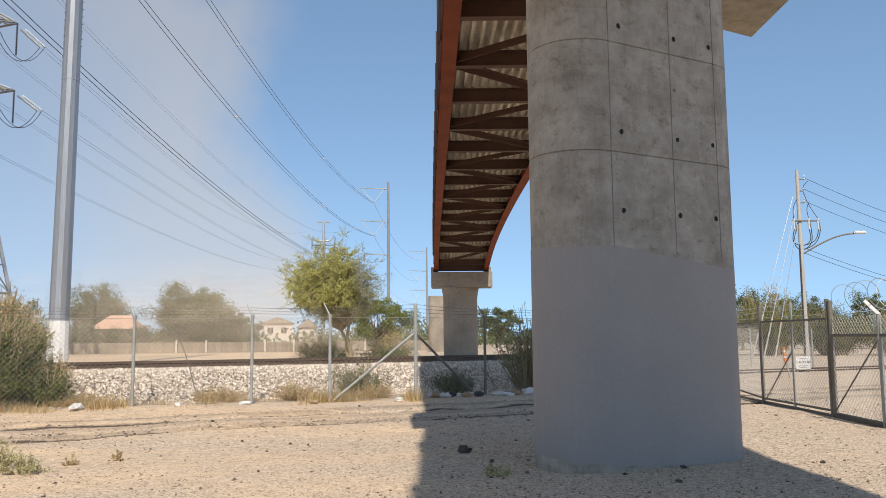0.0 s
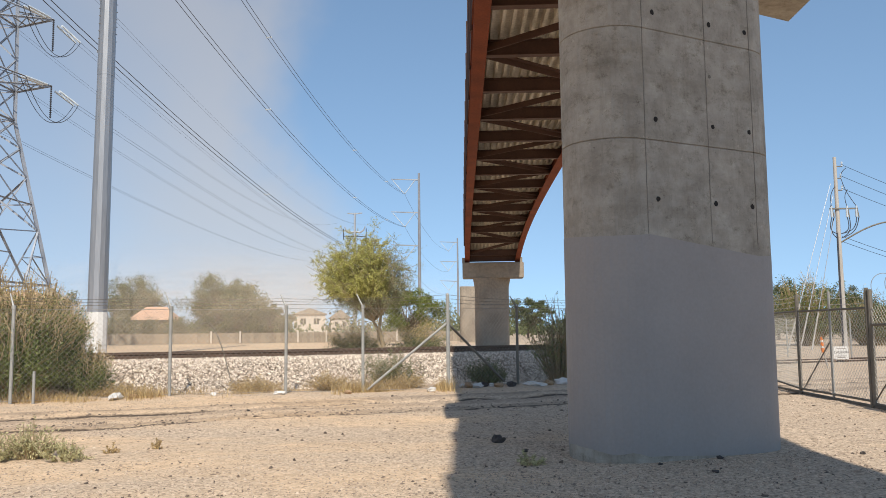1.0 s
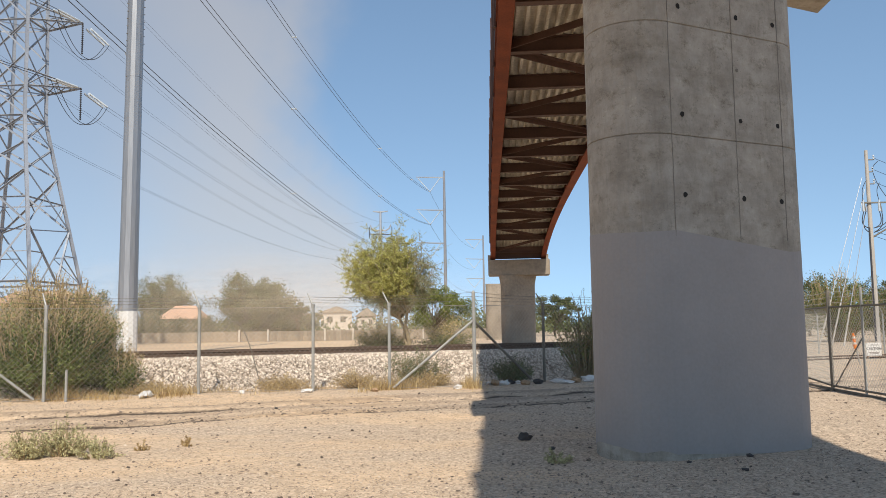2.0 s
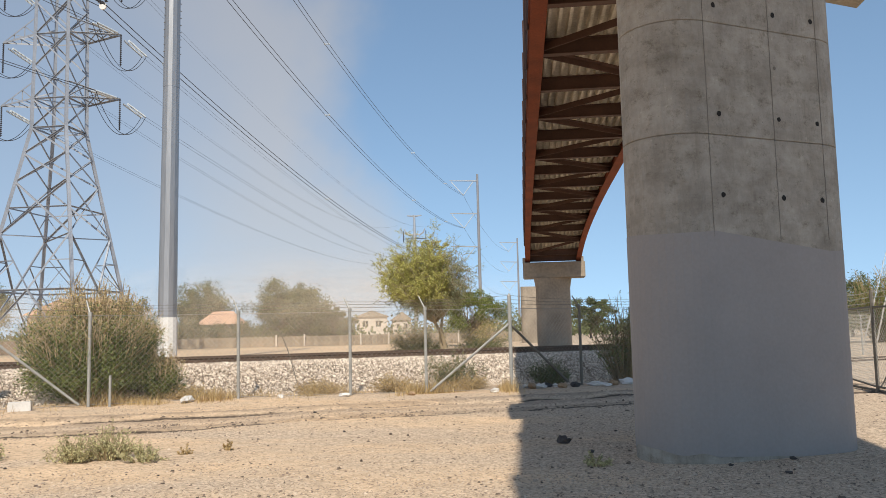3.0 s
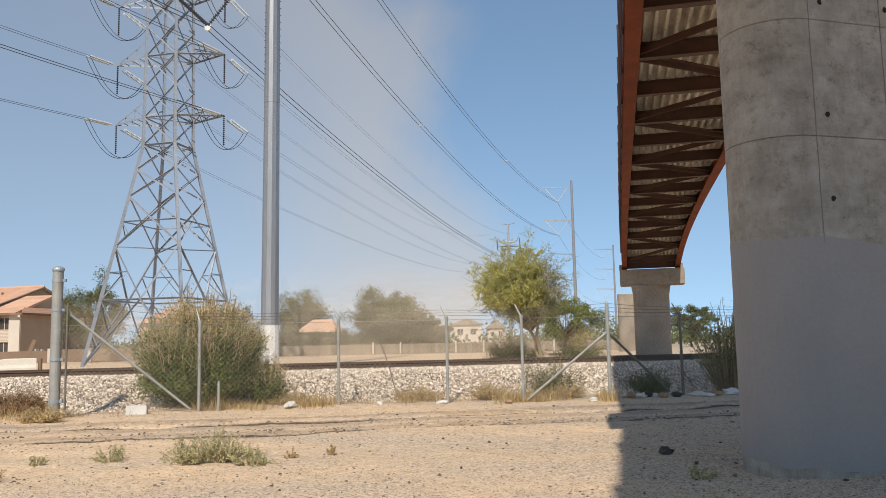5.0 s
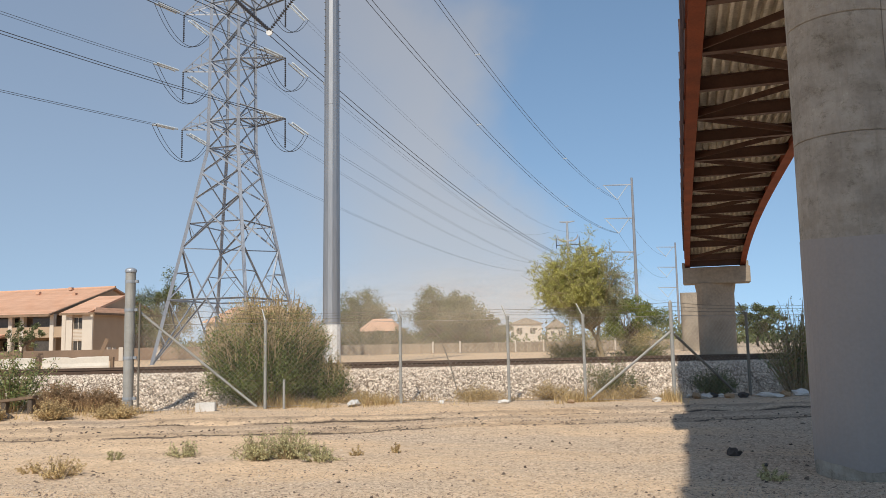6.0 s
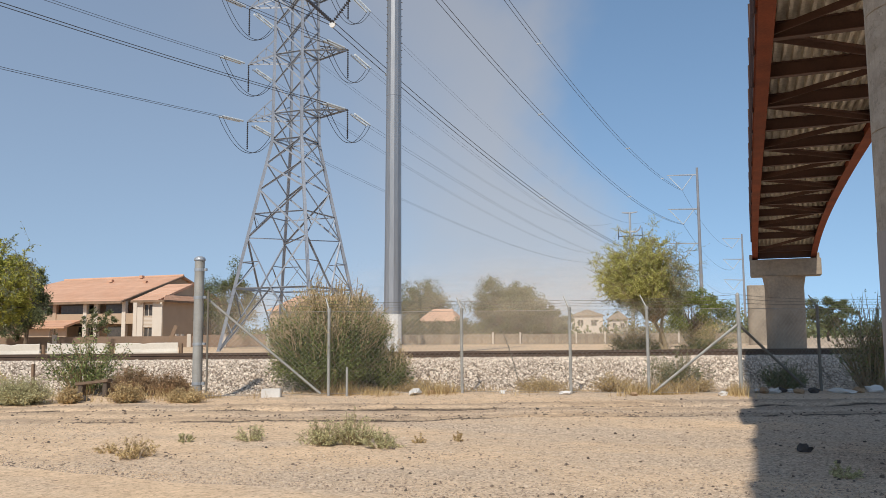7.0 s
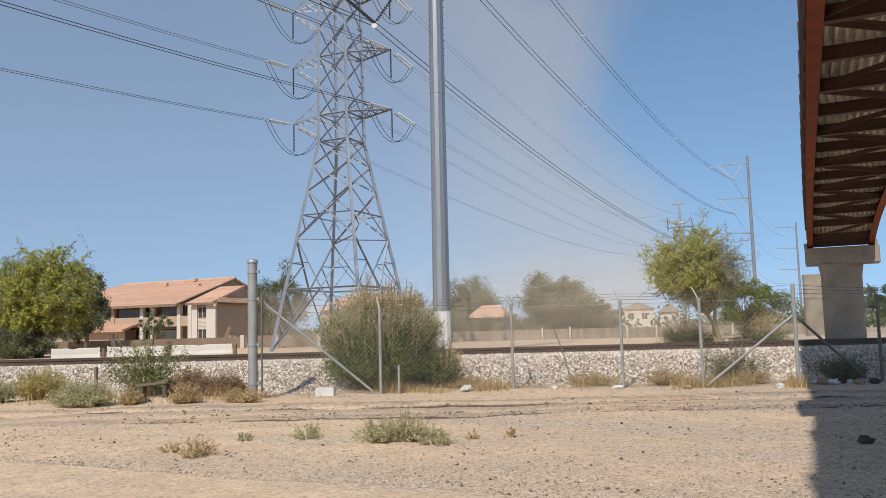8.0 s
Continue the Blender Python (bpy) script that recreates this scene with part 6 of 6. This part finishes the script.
def dark_stones():
    """Scattered darker stones, a finger to a thumb wide."""
    rng = np.random.default_rng(19)
    base = np.array([[math.cos(a), math.sin(a), 0] for a in np.arange(5) * 1.2566] + [[0.6 * math.cos(a), 0.6 * math.sin(a), 0.62] for a in np.arange(5) * 1.2566 + 0.3], float)
    faces = [(k, (k + 1) % 5, 5 + (k + 1) % 5, 5 + k) for k in range(5)] + [(5, 6, 7, 8, 9)]
    sh = Shape()
    for _ in range(5200):
        x, y = rng.uniform(-19, 5), 6.0 + 12.5 * rng.uniform(0, 1) ** 1.3
        if math.hypot(x + 1.1, y - 9.6) < 1.2 or across(x, y) > -6.3:
            continue
        if rng.uniform(0, 1) > 0.55 + 0.8 * noise.noise((x * 0.3, y * 0.5, 9)):
            continue
        size = 0.007 + 0.013 * rng.uniform(0, 1) ** 2 + 0.018 * rng.uniform(0, 1) ** 16
        q = (base + rng.normal(0, 0.14, (10, 3))) * size * rng.uniform(0.7, 1.3, 3) + np.array((x, y, ground_z(x, y)))
        sh.add(q.tolist(), faces)
    for _ in range(2000):
        a, c = rng.uniform(-16, 4.0), (-9.7, -7.95, -9.2)[rng.integers(0, 3)]
        p = TRACK_O + TU * a + TN * (c + rng.normal(0, 0.16 if c < -9.5 or c > -8 else 0.3))
        if noise.noise((p.x * 0.7, p.y * 0.7, 12)) < rng.uniform(-0.45, 0.35):
            continue
        size = 0.009 + 0.022 * rng.uniform(0, 1) ** 2.5
        q = (base + rng.normal(0, 0.14, (10, 3))) * size * rng.uniform(0.7, 1.3, 3) + np.array((p.x, p.y, ground_z(p.x, p.y)))
        sh.add(q.tolist(), faces)
    solid("dark_stones", sh, DARK_PEBBLE, "small dark stones strewn over the dusty ground", "stones", kind="stuff")


def lump(name, label, category, x, y, size, mat_, seed, group="", z=None):
    rng = np.random.default_rng(seed)
    bm = bmesh.new()
    bmesh.ops.create_icosphere(bm, subdivisions=2, radius=1.0)
    for v in bm.verts:
        k = 1 + 0.55 * noise.noise(v.co * 1.9 + Vector((seed, 0, 0))) + 0.35 * noise.noise(v.co * 4.3 + Vector((0, seed, 0)))
        v.co = Vector((v.co.x * size[0] * k, v.co.y * size[1] * k, (v.co.z * 0.8 + 0.5) * size[2] * k))
    bm.verts.index_update()
    sh = Shape().add([tuple(v.co) for v in bm.verts], [[v.index for v in f.verts] for f in bm.faces])
    bm.free()
    return solid(name, sh, mat_, label, category, group, at=pose(x, y, ground_z(x, y) if z is None else z, 0, 0, rng.uniform(0, 360)))


lump("rock", "dark fist-sized rock lying in the bridge's shade", "rock", -3.28, 9.75, (0.075, 0.06, 0.065), ROCK, 4)
for _i, (_x, _y, _s) in enumerate(((-7.75, 17.2, 0.13), (-4.55, 17.75, 0.13), (-10.9, 16.3, 0.2), (-9.1, 16.95, 0.1), (-13.6, 14.65, 0.0), (-3.9, 18.9, 0.12), (-3.55, 18.8, 0.15), (-3.2, 19.1, 0.12), (-2.2, 19.4, 0.2), (-1.5, 19.8, 0.2))):
    if _s:
        lump("litter_bag", "crumpled white plastic litter at the fence foot", "litter", _x, _y, (_s * (1.5 if _i in (2, 8) else 1.0), _s * 0.6, _s * (0.4 if _i in (2, 8) else 0.55)), PLASTIC_WHITE, 10 + _i, group="litter")
for _i, (_x, _y, _s, _m) in enumerate(((-3.75, 18.75, 0.14, CARDBOARD), (-3.05, 18.9, 0.12, CARDBOARD), (-2.75, 19.2, 0.13, ROCK), (-3.4, 19.05, 0.11, ROCK), (-1.85, 19.5, 0.12, CARDBOARD), (-10.6, 16.45, 0.1, CARDBOARD), (-6.3, 17.3, 0.09, CARDBOARD))):
    lump("cardboard_scrap" if _m is CARDBOARD else "scrap_lump", "crumpled brown card at the fence foot" if _m is CARDBOARD else "dark scrap lying at the fence foot", "litter", _x, _y, (_s, _s * 0.6, _s * 0.7), _m, 60 + _i, group="scraps")
_box = thing("litter_box", "white litter carton lying at the fence foot", "litter", (-13.5, 14.6, 0.0), 25)
part("carton", Shape().box(0, 0, 0.095, 0.40, 0.24, 0.19, bevel=0.012), PLASTIC_WHITE, _box)
for _i, (_x, _y, _s) in enumerate(((-2.1, 9.05, 0.03), (-3.0, 9.0, 0.03), (-1.0, 8.6, 0.035), (0.6, 8.9, 0.03), (-1.7, 8.2, 0.025), (-1.3, 7.7, 0.03), (-6.3, 11.2, 0.022), (-9.2, 8.0, 0.018), (-7.4, 13.6, 0.028), (-12.2, 7.6, 0.02))):
    lump("stone", "small dark stone on the sandy ground", "stone", _x, _y, (_s, _s, _s * 0.8), ROCK, 40 + _i, group="loose stones")
tree("small sparse tree in front of the apartment house", (-63.4, 59.9, 0), (0.5, 0, 2.6), (1.8, 1.4, 1.3), LEAF_DARK, 2200, 0.10, 61, clumps=26, trunk_r=0.1, fork=0.6)
_beam = thing("scrap_timber", "short wedge of dark rotten timber at the bank foot", "timber", (-16.98, 12.75, 0.0), 15)
part("timber", Shape().add([(x, y, z) for y in (-0.1, 0.1) for x, z in ((-0.22, -0.03), (0.26, -0.03), (0.16, 0.06), (-0.18, 0.20))], [(0, 1, 2, 3), (7, 6, 5, 4), (0, 4, 5, 1), (1, 5, 6, 2), (2, 6, 7, 3), (3, 7, 4, 0)]), TIE, _beam)
_beam = thing("scrap_timber", "weathered plank propped on the stones of the bank", "timber", (-17.35, 13.55, 0.05), 12)
part("timber", Shape().box(0, 0, 0.28, 0.8, 0.2, 0.07, m=pose(0, 0, 0, 0, -6, 0), bevel=0.012), WOOD, _beam)
for _x in (-0.3, 0.28):
    part("timber", Shape().box(_x, 0, 0.1, 0.1, 0.16, 0.34, bevel=0.012), TIE, _beam)
_cable = thing("loose_wire", "loose curved wire hanging on the fence", "wire", (-9.75, 17.15, 0))
part("wire", Shape().path([Vector((0.15 + 0.75 * k / 12, 0.15 * k / 12, 1.35 - 1.0 * (k / 12) ** 2 + 0.35 * math.sin(math.pi * k / 12))) for k in range(13)], 0.011, 5), DARK_POST, _cable)
dry_grass()
gravel()
dark_stones()


# ---- the dust blowing low across the waste ground ----
def dust_material():
    mt = bpy.data.materials.new("blown dust")
    mt.use_nodes = True
    nt = mt.node_tree
    nt.nodes.clear()
    tc = nt.nodes.new("ShaderNodeTexCoord")
    fall = nt.nodes.new("ShaderNodeVectorMath")
    fall.operation = "MULTIPLY"
    fall.inputs[1].default_value = (1, 0, 1)
    nt.links.new(tc.outputs["Object"], fall.inputs[0])
    length = nt.nodes.new("ShaderNodeVectorMath")
    length.operation = "LENGTH"
    nt.links.new(fall.outputs[0], length.inputs[0])
    ramp = nt.nodes.new("ShaderNodeMapRange")
    ramp.interpolation_type = "SMOOTHSTEP"
    for i, v in ((1, 0.98), (2, 0.1), (3, 0.0), (4, 1.0)):
        ramp.inputs[i].default_value = v
    nt.links.new(length.outputs["Value"], ramp.inputs[0])
    ns = nt.nodes.new("ShaderNodeTexNoise")
    ns.inputs["Scale"].default_value, ns.inputs["Detail"].default_value = 2.6, 6.0
    nt.links.new(tc.outputs["Object"], ns.inputs["Vector"])
    nr = nt.nodes.new("ShaderNodeMapRange")
    for i, v in ((1, 0.34), (2, 0.68), (3, 0.04), (4, 0.36)):
        nr.inputs[i].default_value = v
    nt.links.new(ns.outputs["Fac"], nr.inputs[0])
    mul = nt.nodes.new("ShaderNodeMath")
    mul.operation = "MULTIPLY"
    nt.links.new(ramp.outputs[0], mul.inputs[0])
    nt.links.new(nr.outputs[0], mul.inputs[1])
    clear, haze, soft_ = nt.nodes.new("ShaderNodeBsdfTransparent"), nt.nodes.new("ShaderNodeBsdfDiffuse"), nt.nodes.new("ShaderNodeBsdfTranslucent")
    haze.inputs["Color"].default_value = soft_.inputs["Color"].default_value = (0.80, 0.66, 0.50, 1)
    both = nt.nodes.new("ShaderNodeMixShader")
    both.inputs[0].default_value = 0.4
    nt.links.new(haze.outputs[0], both.inputs[1])
    nt.links.new(soft_.outputs[0], both.inputs[2])
    out, mixer = nt.nodes.new("ShaderNodeOutputMaterial"), nt.nodes.new("ShaderNodeMixShader")
    nt.links.new(mul.outputs[0], mixer.inputs[0])
    nt.links.new(clear.outputs[0], mixer.inputs[1])
    nt.links.new(both.outputs[0], mixer.inputs[2])
    nt.links.new(mixer.outputs[0], out.inputs["Surface"])
    return mt


def dust_cloud(mat_, label, x, y, z, radii):
    bm = bmesh.new()
    bmesh.ops.create_icosphere(bm, subdivisions=5, radius=1.0)
    for v in bm.verts:
        v.co *= 1 + 0.12 * noise.noise(v.co * 2.2)
    bm.verts.index_update()
    sh = Shape().add([tuple(v.co) for v in bm.verts], [[v.index for v in f.verts] for f in bm.faces])
    bm.free()
    ob = solid("dust_cloud", sh, mat_, label, "dust", kind="stuff", smooth=True)
    ob.matrix_basis = Matrix.Translation((x, y, z)) @ Matrix.Rotation(radians(12), 4, "Z") @ Matrix.Diagonal((*radii, 1))


DUST = dust_material()
dust_cloud(DUST, "thin tan dust cloud drifting over the waste ground", -30.0, 88.0, 3.2, (36.0, 3.0, 8.6))
dust_cloud(DUST, "faint grey-tan dust haze beside the lattice tower", -47.0, 64.5, 2.4, (8.0, 2.0, 5.0))
